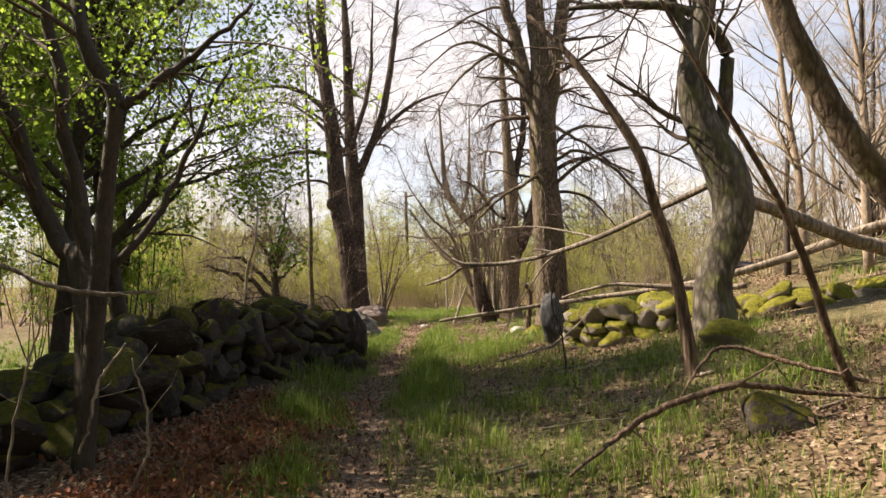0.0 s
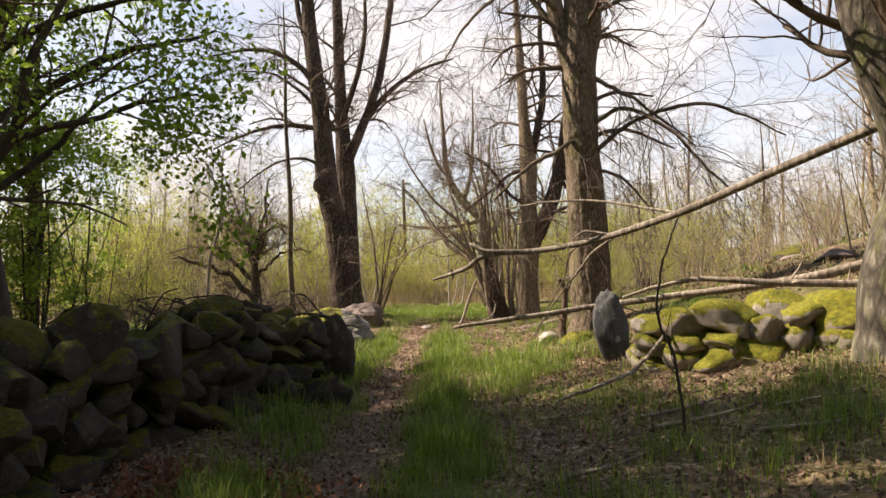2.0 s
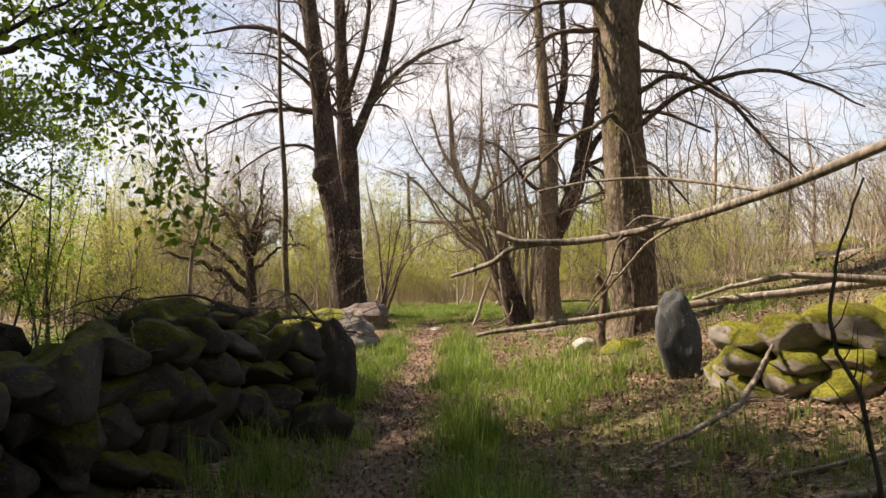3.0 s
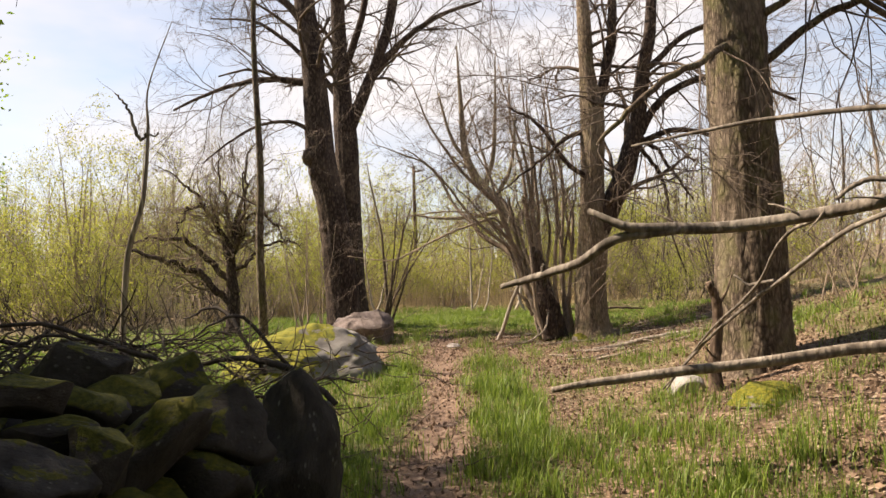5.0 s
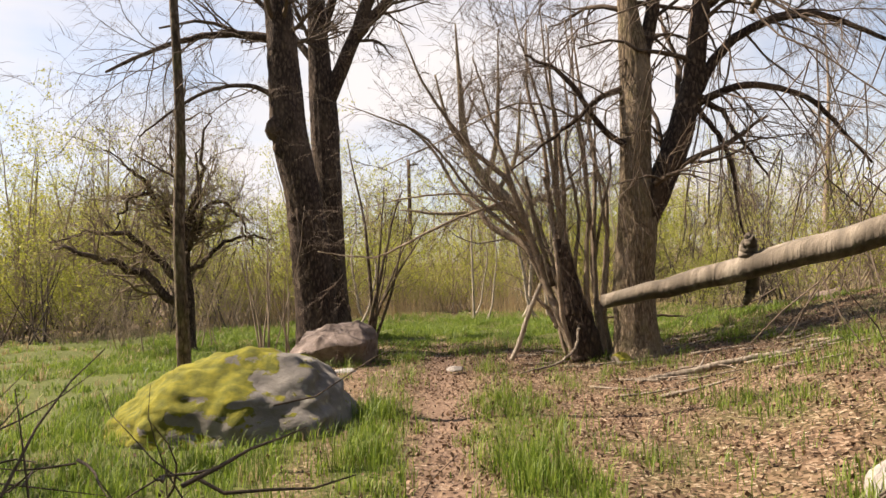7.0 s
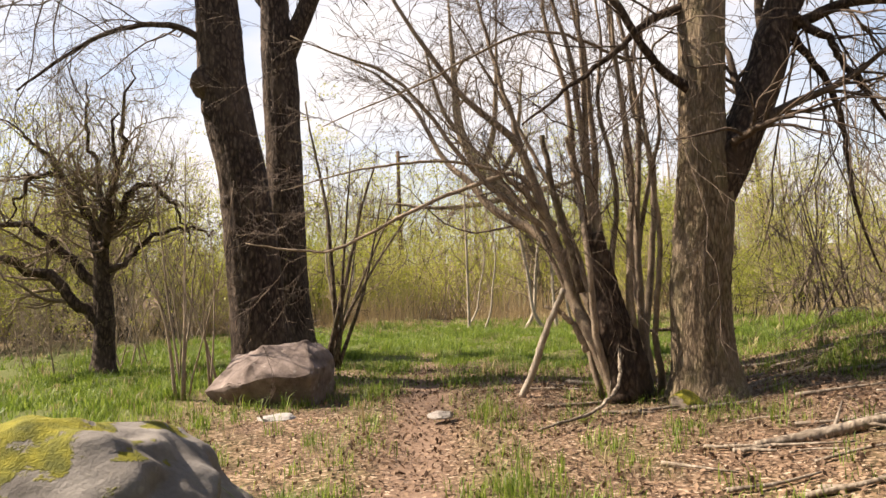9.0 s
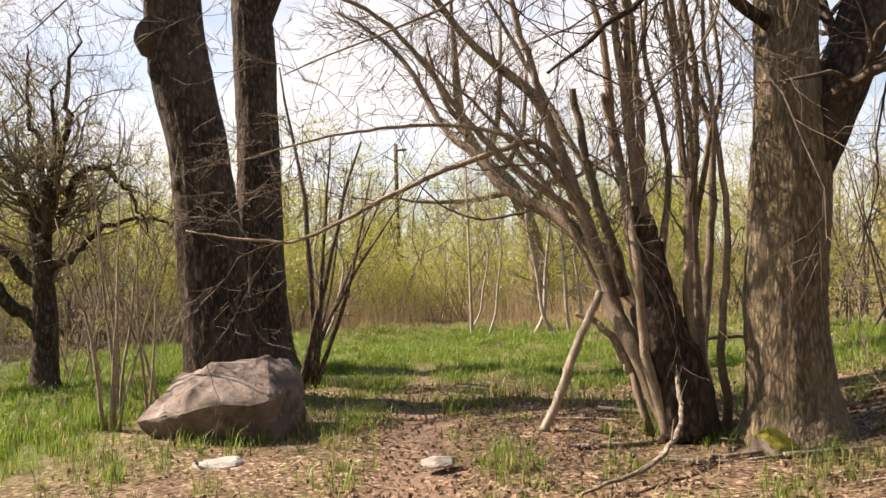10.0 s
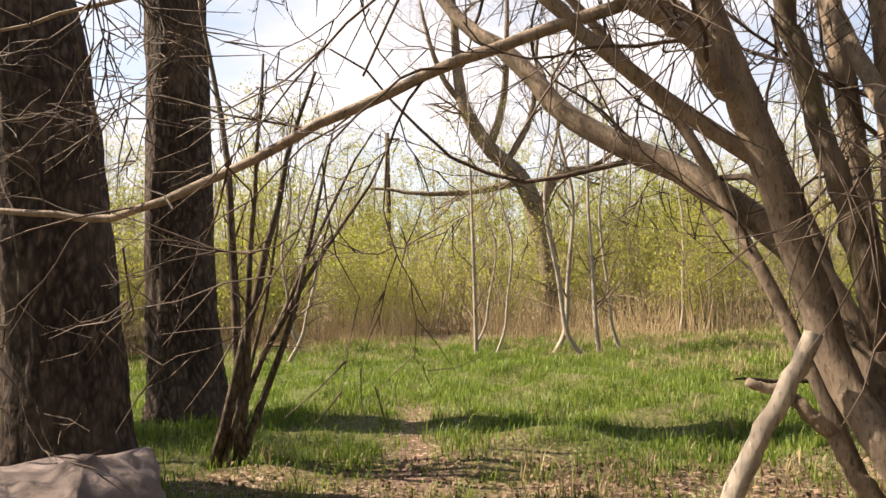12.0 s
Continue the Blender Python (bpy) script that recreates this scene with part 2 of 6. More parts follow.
def part(name, geo, material, parent, label="", kind="", base=None):
    ob = new(name, geo.mesh(name, parent.location if base is None else base, material))
    ob.parent = parent
    return tagged(ob, label, kind=kind)


def single(name, geo, material, base, label, category, group="", kind=""):
    ob = new(name, geo.mesh(name, base, material))
    ob.location = base
    return tagged(ob, label, category, group, kind)


def spline(ctrl, m):
    """m points along a smooth curve through control points (x, y, z, radius)."""
    c = np.array(ctrl, float)
    c = np.vstack([2 * c[0] - c[1], c, 2 * c[-1] - c[-2]])
    u = np.linspace(0, len(c) - 3, m)
    i = np.minimum(u.astype(int), len(c) - 4)
    t = (u - i)[:, None]
    p0, p1, p2, p3 = c[i], c[i + 1], c[i + 2], c[i + 3]
    q = 0.5 * (2 * p1 + (p2 - p0) * t + (2 * p0 - 5 * p1 + 4 * p2 - p3) * t ** 2 + (3 * p1 - p0 - 3 * p2 + p3) * t ** 3)
    return q[:, :3], np.maximum(q[:, 3], 0.002)


def tubes(geo, p, r, sides, lump=0.0, rng=None):
    """Tubes along n polylines at once: p (n, m, 3), r (n, m)."""
    n, m, _ = p.shape
    tan = unit(np.gradient(p, axis=1))
    ref = np.zeros((n, 1, 3))
    flat = np.abs(unit(p[:, -1] - p[:, 0])[:, 2]) > 0.8
    ref[flat, 0, 0], ref[~flat, 0, 2] = 1.0, 1.0
    a = unit(ref - (ref * tan).sum(-1, keepdims=True) * tan)
    b = np.cross(tan, a)
    ang = np.linspace(0, 2 * np.pi, sides, endpoint=False)
    rr = np.repeat(r[:, :, None], sides, 2)
    if lump:
        k = np.arange(m)[None, :, None]
        wob = np.zeros((n, m, sides))
        for waves, climb, amount in ((2, 0.23, 0.7), (3, 0.41, 0.6), (5, 0.17, 0.45), (9, 0.29, 0.25)):
            ph = rng.uniform(0, 6.28, (n, 1, 1))
            ph2 = rng.uniform(0, 6.28, (n, 1, 1))
            wob += amount * np.sin(waves * ang + ph + 1.4 * np.sin(climb * k + ph2))
        if sides > 40:
            for waves, climb, amount in ((13, 0.16, 0.5), (19, 0.21, 0.45), (27, 0.12, 0.35)):
                ph = rng.uniform(0, 6.28, (n, 1, 1))
                wob += amount * np.sin(waves * ang + ph + 2.2 * np.sin(climb * k + ph) + 0.9 * np.sin(0.53 * k + 3 * ang))
        rr = rr * (1 + lump * wob + lump * 0.5 * rng.normal(size=(n, m, sides)))
    ring = p[:, :, None] + rr[..., None] * (np.cos(ang)[:, None] * a[:, :, None] + np.sin(ang)[:, None] * b[:, :, None])
    idx = np.arange(n * m * sides).reshape(n, m, sides)
    nxt = np.roll(idx, -1, 2)
    quads = np.stack([idx[:, :-1], nxt[:, :-1], nxt[:, 1:], idx[:, 1:]], -1).reshape(-1, 4)
    geo.add(ring, quads)
    if sides >= 6:
        for end, turn in ((0, -1), (m - 1, 1)):
            for i in range(n):
                geo.f.append([int(v) + geo.n - n * m * sides for v in idx[i, end, ::turn]])


def shoots(rng, start, way, length, radius, seg, wander, lift, tip=0.3):
    """Grow n wandering shoots at once."""
    pts, d = [start], way
    for _ in range(seg):
        d = unit(d + wander * rng.normal(size=d.shape) + np.array([0, 0, lift]))
        pts.append(pts[-1] + d * (length / seg)[:, None])
    return np.stack(pts, 1), radius[:, None] * np.linspace(1, tip, seg + 1)[None]


def spawn(rng, p, r, per, lo, hi, angle, ratio):
    """Starting points, directions and radii of side shoots on polylines."""
    n, m, _ = p.shape
    which = np.repeat(np.arange(n), per)
    u = rng.uniform(lo, hi, len(which)) * (m - 1)
    i = np.minimum(u.astype(int), m - 2)
    t = (u - i)[:, None]
    at = p[which, i] * (1 - t) + p[which, i + 1] * t
    tan = unit(p[which, i + 1] - p[which, i])
    rad = (r[which, i] * (1 - t[:, 0]) + r[which, i + 1] * t[:, 0])
    side = unit(np.cross(tan, rng.normal(size=tan.shape)))
    th = np.radians(angle) * rng.uniform(0.6, 1.3, len(which))[:, None]
    return at, unit(tan * np.cos(th) + side * np.sin(th)), rad * ratio


def crown(rng, limbs, levels, twig, prune=True):
    """Side branches and twigs on limbs [(points, radii)]; fills twig, and returns the tips for leaves."""
    m = 10
    p = np.stack([q[np.linspace(0, len(q) - 1, m).astype(int)] for q, _ in limbs])
    r = np.stack([s[np.linspace(0, len(s) - 1, m).astype(int)] for _, s in limbs])
    for per, lo, hi, angle, ratio, length, seg, wander, lift, sides in levels:
        at, way, rad = spawn(rng, p, r, per, lo, hi, angle, ratio)
        ln = length * rng.uniform(0.5, 1.35, len(at))
        rad = np.clip(rad, 0.0042, length * 0.03)
        p, r = shoots(rng, at, way, ln, rad, seg, wander, lift)
        over_path = (np.abs(p[..., 0] - path_x(p[..., 1])) < 0.95) & (p[..., 2] < 2.5) & (p[..., 1] < 24.6)
        clear = ~over_path.any(1) | (not prune)
        p, r = p[clear], r[clear]
        tubes(twig, p, r, sides)
    return p


def leaves(rng, geo, at, size, upward=0.5):
    """Small folded leaves (two triangles across a fold) at the points given."""
    n = len(at)
    along = unit(rng.normal(size=(n, 3)))
    nor = unit(rng.normal(size=(n, 3)) + np.array([0, 0, upward]))
    side = unit(np.cross(nor, along))
    nor = np.cross(along, side)
    s = size * rng.uniform(0.6, 1.4, (n, 1))
    a = at
    b = at + along * s * 0.55 + side * s * 0.3 + nor * s * 0.08
    c = at + along * s
    d = at + along * s * 0.55 - side * s * 0.3 + nor * s * 0.08
    idx = np.arange(n * 4).reshape(n, 4)
    geo.add(np.stack([a, b, c, d], 1), np.vstack([idx[:, [0, 1, 2]], idx[:, [0, 2, 3]]]))


def blades(rng, geo, at, height, width, lean=0.45):
    """Bent, tapered grass blades."""
    n = len(at)
    th = rng.uniform(0, 2 * np.pi, n)
    side = np.stack([np.cos(th), np.sin(th), np.zeros(n)], 1)
    out = np.stack([-np.sin(th), np.cos(th), np.zeros(n)], 1) * rng.uniform(0.1, 1, (n, 1)) * lean
    h, w = height[:, None], width[:, None]
    up = np.array([0, 0, 1.0])
    a, b = at - side * w, at + side * w
    mid = at + up * h * 0.6 + out * h * 0.35
    c, d = mid + side * w * 0.8, mid - side * w * 0.8
    e = at + up * h * (1 - 0.25 * lean) + out * h
    idx = np.arange(n * 5).reshape(n, 5)
    geo.v.append(np.stack([a, b, c, d, e], 1).reshape(-1, 3))
    geo.f.extend((idx[:, :4] + geo.n).tolist())
    geo.f.extend((idx[:, [3, 2, 4]] + geo.n).tolist())
    geo.n += n * 5


def path_x(y):
    return np.interp(y, [0, 6, 9, 14, 19, 25, 30, 34, 40, 49], [-0.55, -0.7, -1.08, -1.12, -0.95, -1.0, -1.0, -1.1, -0.8, -0.2])


def wob(x, y, seed=0):
    """A cheap smooth noise about -1 to 1."""
    s = 0
    for k, (fx, fy, ph) in enumerate(((1.3, 0.7, 0.3), (-0.9, 1.6, 1.9), (2.3, 1.9, 4.1), (3.1, -2.7, 2.2), (0.4, -0.5, 5.0))):
        s = s + np.sin(fx * x + fy * y + ph + seed * (k + 1.7)) * (0.5 if k in (2, 3) else 1)
    return np.clip(s / 3, -1, 1)


def ground_z(x, y):
    x, y = np.asarray(x, float), np.asarray(y, float)
    foot = 0.3 + 0.5 * smooth_step((y - 13.5) / 4) + 1.1 * smooth_step((y - 19) / 6) + 2.8 * smooth_step((y - 27) / 5)
    steep = 0.2 + 0.08 * smooth_step((y - 13.5) / 4) * (1 - smooth_step((y - 19) / 4))
    over = np.maximum(x - foot, 0)
    bank = steep * over * over / (over + 0.6)
    bank = 6 * np.tanh(bank / 6) * (1 - 0.8 * smooth_step((y - 27) / 14))
    left = 0.16 * smooth_step((-1.5 - x) / 1.2) * (1 - smooth_step((y - 13) / 4)) - 0.1 * smooth_step((-4.5 - x) / 3)
    dip = -0.05 * np.exp(-((x - path_x(y)) / 0.36) ** 2)
    far = 5 * smooth_step((y - 60) / 120)
    mound = 0.13 * wob(1.3 * x + 2, 1.5 * y, 6) * smooth_step((y - 28.2) / 2) * (1 - np.exp(-((x - path_x(y)) / 0.5) ** 2))
    return bank + left + dip + far + mound + 0.035 * wob(x, y) + 0.012 * wob(3.1 * x, 3.3 * y, 2)


def rock_mesh(name, seed, cuts, detail, material, rough=0.05, smooth=True):
    """An angular stone: a ball cut by random planes, then worn."""
    rng = np.random.default_rng(seed)
    bm = bmesh.new()
    bmesh.ops.create_icosphere(bm, subdivisions=detail, radius=1)
    v = np.array([q.co[:] for q in bm.verts])
    for _ in range(cuts):
        nrm = unit(rng.normal(size=3))
        v = v - np.maximum(v @ nrm - rng.uniform(0.5, 0.86), 0)[:, None] * nrm * 0.97
    off = Vector(rng.uniform(-50, 50, 3).tolist())
    for q, co in zip(bm.verts, v):
        p = Vector(co.tolist())
        q.co = p * (1 + rough * 2.2 * noise.noise(p * 1.7 + off) + rough * noise.noise(p * 5 + off) + rough * 0.5 * noise.noise(p * 13 + off))
    me = bpy.data.meshes.new(name)
    bm.to_mesh(me)
    bm.free()
    me.polygons.foreach_set("use_smooth", np.full(len(me.polygons), smooth))
    me.materials.append(material)
    return me


def hull_mesh(name, seed, points, material, bevel=0.09, rough=0.03, split=0, corners=()):
    """A broken, angular stone: the hull of scattered points, with worn edges."""
    rng = np.random.default_rng(seed)
    bm = bmesh.new()
    for q in unit(rng.normal(size=(points, 3))) * rng.uniform(0.82, 1.05, (points, 1)):
        bm.verts.new(q.tolist())
    for q in corners:
        bm.verts.new(q)
    out = bmesh.ops.convex_hull(bm, input=bm.verts)
    bmesh.ops.delete(bm, geom=[v for v in bm.verts if not v.link_faces], context="VERTS")
    bmesh.ops.dissolve_limit(bm, angle_limit=radians(14), verts=bm.verts, edges=bm.edges)
    bmesh.ops.bevel(bm, geom=list(bm.edges), offset=bevel, segments=2, profile=0.6, affect="EDGES", clamp_overlap=True)
    bmesh.ops.triangulate(bm, faces=bm.faces)
    if split:
        bmesh.ops.subdivide_edges(bm, edges=bm.edges, cuts=split, use_grid_fill=True)
        bmesh.ops.triangulate(bm, faces=bm.faces)
    off = Vector(rng.uniform(-50, 50, 3).tolist())
    for v in bm.verts:
        v.co *= 1 + rough * 2 * noise.noise(v.co * 2 + off) + rough * noise.noise(v.co * 6 + off)
    me = bpy.data.meshes.new(name)
    bm.to_mesh(me)
    bm.free()
    me.polygons.foreach_set("use_smooth", np.ones(len(me.polygons), bool))
    me.set_sharp_from_angle(angle=radians(38))
    me.materials.append(material)
    return me


# ---- ground ----
def spacing(lo, hi, step, far, grow):
    mid = list(np.arange(lo, hi + 1e-6, step))
    for sign, end in ((1, hi), (-1, lo)):
        d, q, out = step, end, []
        while abs(q) < far:
            d *= grow
            q += sign * d
            out.append(q)
        mid = mid + out if sign > 0 else out[::-1] + mid
    return np.array(mid)


def patchy(x, y):
    return 0.5 + 0.5 * wob(1.7 * x + 3, 1.3 * y + 1, 1)


def sward_at(x, y):
    """How grassy the ground is, 0 to 1."""
    off = np.abs(x - path_x(y))
    verge = np.exp(-((off - 0.72) / 0.42) ** 2) * (1 - 0.7 * smooth_step((y - 21.5) / 2.5))
    meadow = smooth_step((y - 28.3 - 1.2 * wob(1.1 * x, 0.9 * y, 4)) / 2.5) * (1 - 0.75 * smooth_step((y - 40) / 4)) * (0.5 + 0.5 * patchy(0.8 * x, 0.9 * y))
    meadow = meadow * (1 - 0.6 * smooth_step((np.abs(x + 2) - 9) / 5))
    field = smooth_step((-1.9 - x) / 0.8) * smooth_step((y - 15) / 2) * (1 - smooth_step((y - 37) / 5)) * (1 - 0.6 * smooth_step((-12 - x) / 6))
    worn = smooth_step((x + 4.9) / 0.8) * smooth_step((y - 20.5) / 2.5) * (1 - smooth_step((y - 29) / 2))
    field = field * (1 - worn * (1 - 0.4 * patchy(1.6 * x + 2, 1.5 * y)))
    near = 0.55 * smooth_step((x + 0.4) / 0.6) * (1 - smooth_step((y - 13.5) / 2)) * patchy(x, y)
    right = 0.42 * smooth_step((x - 0.3) / 0.5) * smooth_step((y - 15) / 2) * patchy(1.4 * x, 1.4 * y) ** 2
    slope = 0.75 * smooth_step((x - 3.2) / 1.5) * patchy(x, y) * smooth_step((y - 12) / 3)
    g = np.maximum.reduce([0.95 * verge * (0.35 + 0.65 * patchy(x + 5, y)), meadow, 0.85 * field, near, right, slope])
    dark_left = smooth_step((-1.5 - x) / 0.4) * (1 - smooth_step((y - 14) / 1.5))
    return np.clip(g * (1 - 0.9 * dark_left), 0, 1) * (1 - np.exp(-(off / 0.3) ** 2) * (1 - 0.75 * smooth_step((y - 31.5) / 3)))


def build_ground():
    xs, ys = spacing(-8, 9, 0.13, 900, 1.25), spacing(-1, 36, 0.14, 900, 1.25)
    gx, gy = np.meshgrid(xs, ys)
    v = np.stack([gx, gy, ground_z(gx, gy)], -1)
    ny, nx = gx.shape
    idx = np.arange(ny * nx).reshape(ny, nx)
    geo = Geo()
    geo.add(v, np.stack([idx[:-1, :-1], idx[:-1, 1:], idx[1:, 1:], idx[1:, :-1]], -1).reshape(-1, 4))
    ob = single("ground", geo, FLOOR, (0, 0, 0), "forest floor of brown leaf litter, soil and grass with a trodden path", "ground", kind="structure")
    for key, val in (("path", np.exp(-((gx - path_x(gy)) / 0.29) ** 4) * (1 - 0.9 * smooth_step((gy - 28.5) / 3))), ("sward", sward_at(gx, gy))):
        ob.data.attributes.new(key, "FLOAT", "POINT").data.foreach_set("value", val.ravel().astype(np.float32))


build_ground()


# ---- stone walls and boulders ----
WALL_ROCKS = [hull_mesh("stone", 100 + i, 15 + i % 5, STONE_SHADED, 0.16, 0.06, 1) if i % 3 else rock_mesh("stone", 100 + i, 9, 3, STONE_SHADED, 0.13) for i in range(15)]
MOSS_ROCKS = [rock_mesh("stone", 130 + i, 5 + i % 4, 3, STONE_MOSSY, 0.09) for i in range(10)]


def wall_stones(wall, rocks, line, tops, depth, size, rng, side):
    """Lay rough courses of stones along a line of (x, y)."""
    line = np.array(line, float)
    seg = np.linalg.norm(np.diff(line, axis=0), axis=1)
    cum = np.concatenate([[0], np.cumsum(seg)])
    s = 0.0
    while s < cum[-1]:
        x, y = np.interp(s, cum, line[:, 0]), np.interp(s, cum, line[:, 1])
        x2, y2 = np.interp(s + 0.05, cum, line[:, 0]), np.interp(s + 0.05, cum, line[:, 1])
        a = math.atan2(y2 - y, x2 - x) if s + 0.05 < cum[-1] else a
        top = np.interp(s / cum[-1], np.linspace(0, 1, len(tops)), tops)
        for row in range(max(1, round(depth / (size * 1.5)))):
            off = row * size * 1.45 + rng.uniform(-0.06, 0.06)
            px, py = x - math.sin(a) * off * side, y + math.cos(a) * off * side
            z = float(ground_z(px, py)) - 0.08
            while z < top - 0.1 + rng.uniform(-0.12, 0.1):
                h = size * rng.uniform(0.6, 1.0)
                ob = new("stone", rng.choice(rocks))
                jitter = rng.uniform(-0.07, 0.07, 2)
                big = rng.uniform(0.75, 1.35)
                sc = (size * big * rng.uniform(0.9, 1.45), size * big * rng.uniform(0.75, 1.1), h * big * rng.uniform(0.72, 1.0))
                m = pose(px + jitter[0], py + jitter[1], z + h * 0.62, *rng.normal(0, 15, 2), math.degrees(a) + rng.uniform(0, 360))
                ob.parent = wall
                ob.matrix_basis = Matrix.Translation(-wall.location) @ m @ Matrix.Diagonal((*sc, 1))
                z += h * 1.12
        s += size * rng.uniform(1.25, 1.7)


# ---- trees ----
def trunk_geo(ctrl, m, sides, rng, lump=0.05, flare=0.0):
    p, r = spline(ctrl, m)
    if flare:
        r = r * (1 + flare * np.exp(-np.maximum(p[:, 2] - p[0, 2], 0) / 0.22))
    g = Geo()
    tubes(g, p[None], r[None], sides, lump, rng)
    return g, p, r


def tree(name, seed, base, trunk, limbs, levels, mats, label, category="tree", group="", flare=0.35, twig_label="", leaf=None, sides=28, gnarl=0.012):
    """A tree: trunk, main limbs as parts, and its twigs; leaf: (material, points per twig, size, label)."""
    rng = np.random.default_rng(seed)
    top = thing(name, base, label, category, group)
    g, p, r = trunk_geo(trunk, 90 if sides > 40 else 40, sides, rng, 0.034 if sides > 40 else 0.045, flare)
    cut = len(p) // 2 if sides > 40 else len(p) // 4
    part("trunk", g, mats[0], top)
    carry = [(p[cut:], r[cut:])]
    for limb in limbs:
        q, s = spline(limb, 24)
        wig = np.cumsum(rng.normal(0, gnarl, q.shape), 0)
        q = q + wig - wig[:1]
        g = Geo()
        tubes(g, q[None], s[None], 14 if s[0] > 0.05 else 8, 0.05, rng)
        part("limb", g, mats[1], top)
        carry.append((q, s))
    tw = Geo()
    tips = crown(rng, carry, levels, tw)
    part("twig_spray", tw, mats[2], top, twig_label, "stuff")
    if leaf:
        lm, per, size, text = leaf
        g = Geo()
        pts = np.repeat(tips.reshape(-1, 3), per, 0)
        pts = pts[(pts[:, 1] < 11.7) | (pts[:, 0] < -4.6) | (pts[:, 1] > 20)]
        leaves(rng, g, pts + rng.normal(0, size * 1.6, pts.shape), size)
        part("foliage", g, lm, top, text, "stuff")
    return top


BARE = [(8, 0.25, 1.0, 50, 0.32, 2.0, 6, 0.2, 0.02, 5), (7, 0.2, 1.0, 48, 0.5, 0.95, 5, 0.22, 0.02, 4), (5, 0.2, 1.0, 45, 0.6, 0.42, 3, 0.22, 0.03, 3)]
BARE_DROOP = [(10, 0.15, 1.0, 55, 0.3, 2.5, 8, 0.17, -0.08, 5), (8, 0.2, 1.0, 45, 0.5, 1.1, 6, 0.18, -0.08, 4), (5, 0.2, 1.0, 40, 0.6, 0.45, 3, 0.2, -0.04, 3)]
HAZEL_TW = [(8, 0.3, 1.0, 42, 0.3, 1.6, 9, 0.2, 0.0, 4), (6, 0.15, 1.0, 42, 0.45, 0.65, 5, 0.26, 0.0, 3), (5, 0.2, 1.0, 40, 0.6, 0.25, 2, 0.2, 0.02, 3)]


def gz(x, y):
    return float(ground_z(x, y))


# two large trees that stand one behind the other, beyond the bare boulder
TWIN_TW = [(13, 0.2, 1.0, 55, 0.3, 2.4, 7, 0.2, -0.01, 5), (8, 0.2, 1.0, 48, 0.5, 1.05, 5, 0.22, -0.01, 4), (5, 0.2, 1.0, 45, 0.6, 0.45, 3, 0.22, 0.0, 3)]
twin = tree("large_tree", 1, (-3.78, 29.1, gz(-3.78, 29.1)),
     [(-3.72, 29.1, -0.10, 0.50), (-3.76, 29.1, 0.49, 0.47), (-3.84, 29.1, 1.9, 0.425), (-3.97, 29.1, 3.4, 0.40), (-4.25, 29.1, 4.9, 0.40), (-4.33, 29.1, 6.3, 0.345), (-4.42, 29.1, 7.8, 0.31), (-4.6, 29.1, 9.5, 0.28), (-4.75, 29.1, 11.5, 0.23), (-4.8, 29.2, 14.6, 0.12)],
     [[(-4.33, 29.1, 7.05, 0.107), (-5.76, 29.1, 7.2, 0.078), (-6.92, 29.1, 6.95, 0.058), (-8.38, 29.0, 6.36, 0.028)],
      [(-4.44, 29.1, 8.4, 0.126), (-5.18, 29.0, 9.4, 0.098), (-6.45, 28.9, 9.98, 0.069), (-8.2, 28.9, 9.88, 0.028)],
      [(-4.6, 29.1, 9.8, 0.145), (-5.1, 29.3, 11.2, 0.107), (-5.4, 29.5, 13.2, 0.058), (-5.5, 29.5, 14.6, 0.028)],
      [(-4.3, 29.1, 5.6, 0.07), (-5.1, 28.8, 6.0, 0.05), (-6.2, 28.5, 5.7, 0.035), (-7.2, 28.3, 4.9, 0.015)]],
     TWIN_TW, (BARK_DARK, BARK_DARK, TWIG_DARK), "large bare tree with dark furrowed bark and burrs behind a boulder", sides=64)
tree("large_tree", 11, (-3.9, 32.2, gz(-3.9, 32.2)),
     [(-3.84, 32.2, -0.10, 0.50), (-3.90, 32.2, 0.9, 0.43), (-3.95, 32.2, 2.1, 0.40), (-3.94, 32.2, 3.95, 0.37), (-3.98, 32.2, 6.3, 0.35), (-4.05, 32.2, 7.6, 0.28), (-4.1, 32.2, 10.1, 0.22), (-4.1, 32.2, 12.8, 0.19), (-4.2, 32.2, 16.2, 0.08)],
     [[(-3.95, 32.2, 6.2, 0.24), (-2.95, 32.2, 8.3, 0.18), (-2.35, 32.2, 10.0, 0.155), (-1.85, 32.2, 12.8, 0.12), (-1.55, 32.3, 15.2, 0.05)],
      [(-3.05, 32.2, 8.1, 0.135), (-2.1, 32.2, 9.1, 0.105), (-0.92, 32.2, 9.95, 0.078), (0.54, 32.1, 10.4, 0.03)],
      [(-4.05, 32.2, 8.0, 0.135), (-3.1, 31.5, 10.3, 0.1), (-2.8, 30.9, 12.2, 0.066), (-2.6, 30.5, 14.0, 0.03)],
      [(-4.0, 32.2, 7.2, 0.11), (-5.3, 32.6, 9.0, 0.08), (-6.8, 32.8, 10.2, 0.05), (-8.4, 32.9, 10.4, 0.02)]],
     TWIN_TW, (BARK_DARK, BARK_DARK, TWIG_DARK), "large bare forking tree with dark furrowed bark by the field", sides=64)

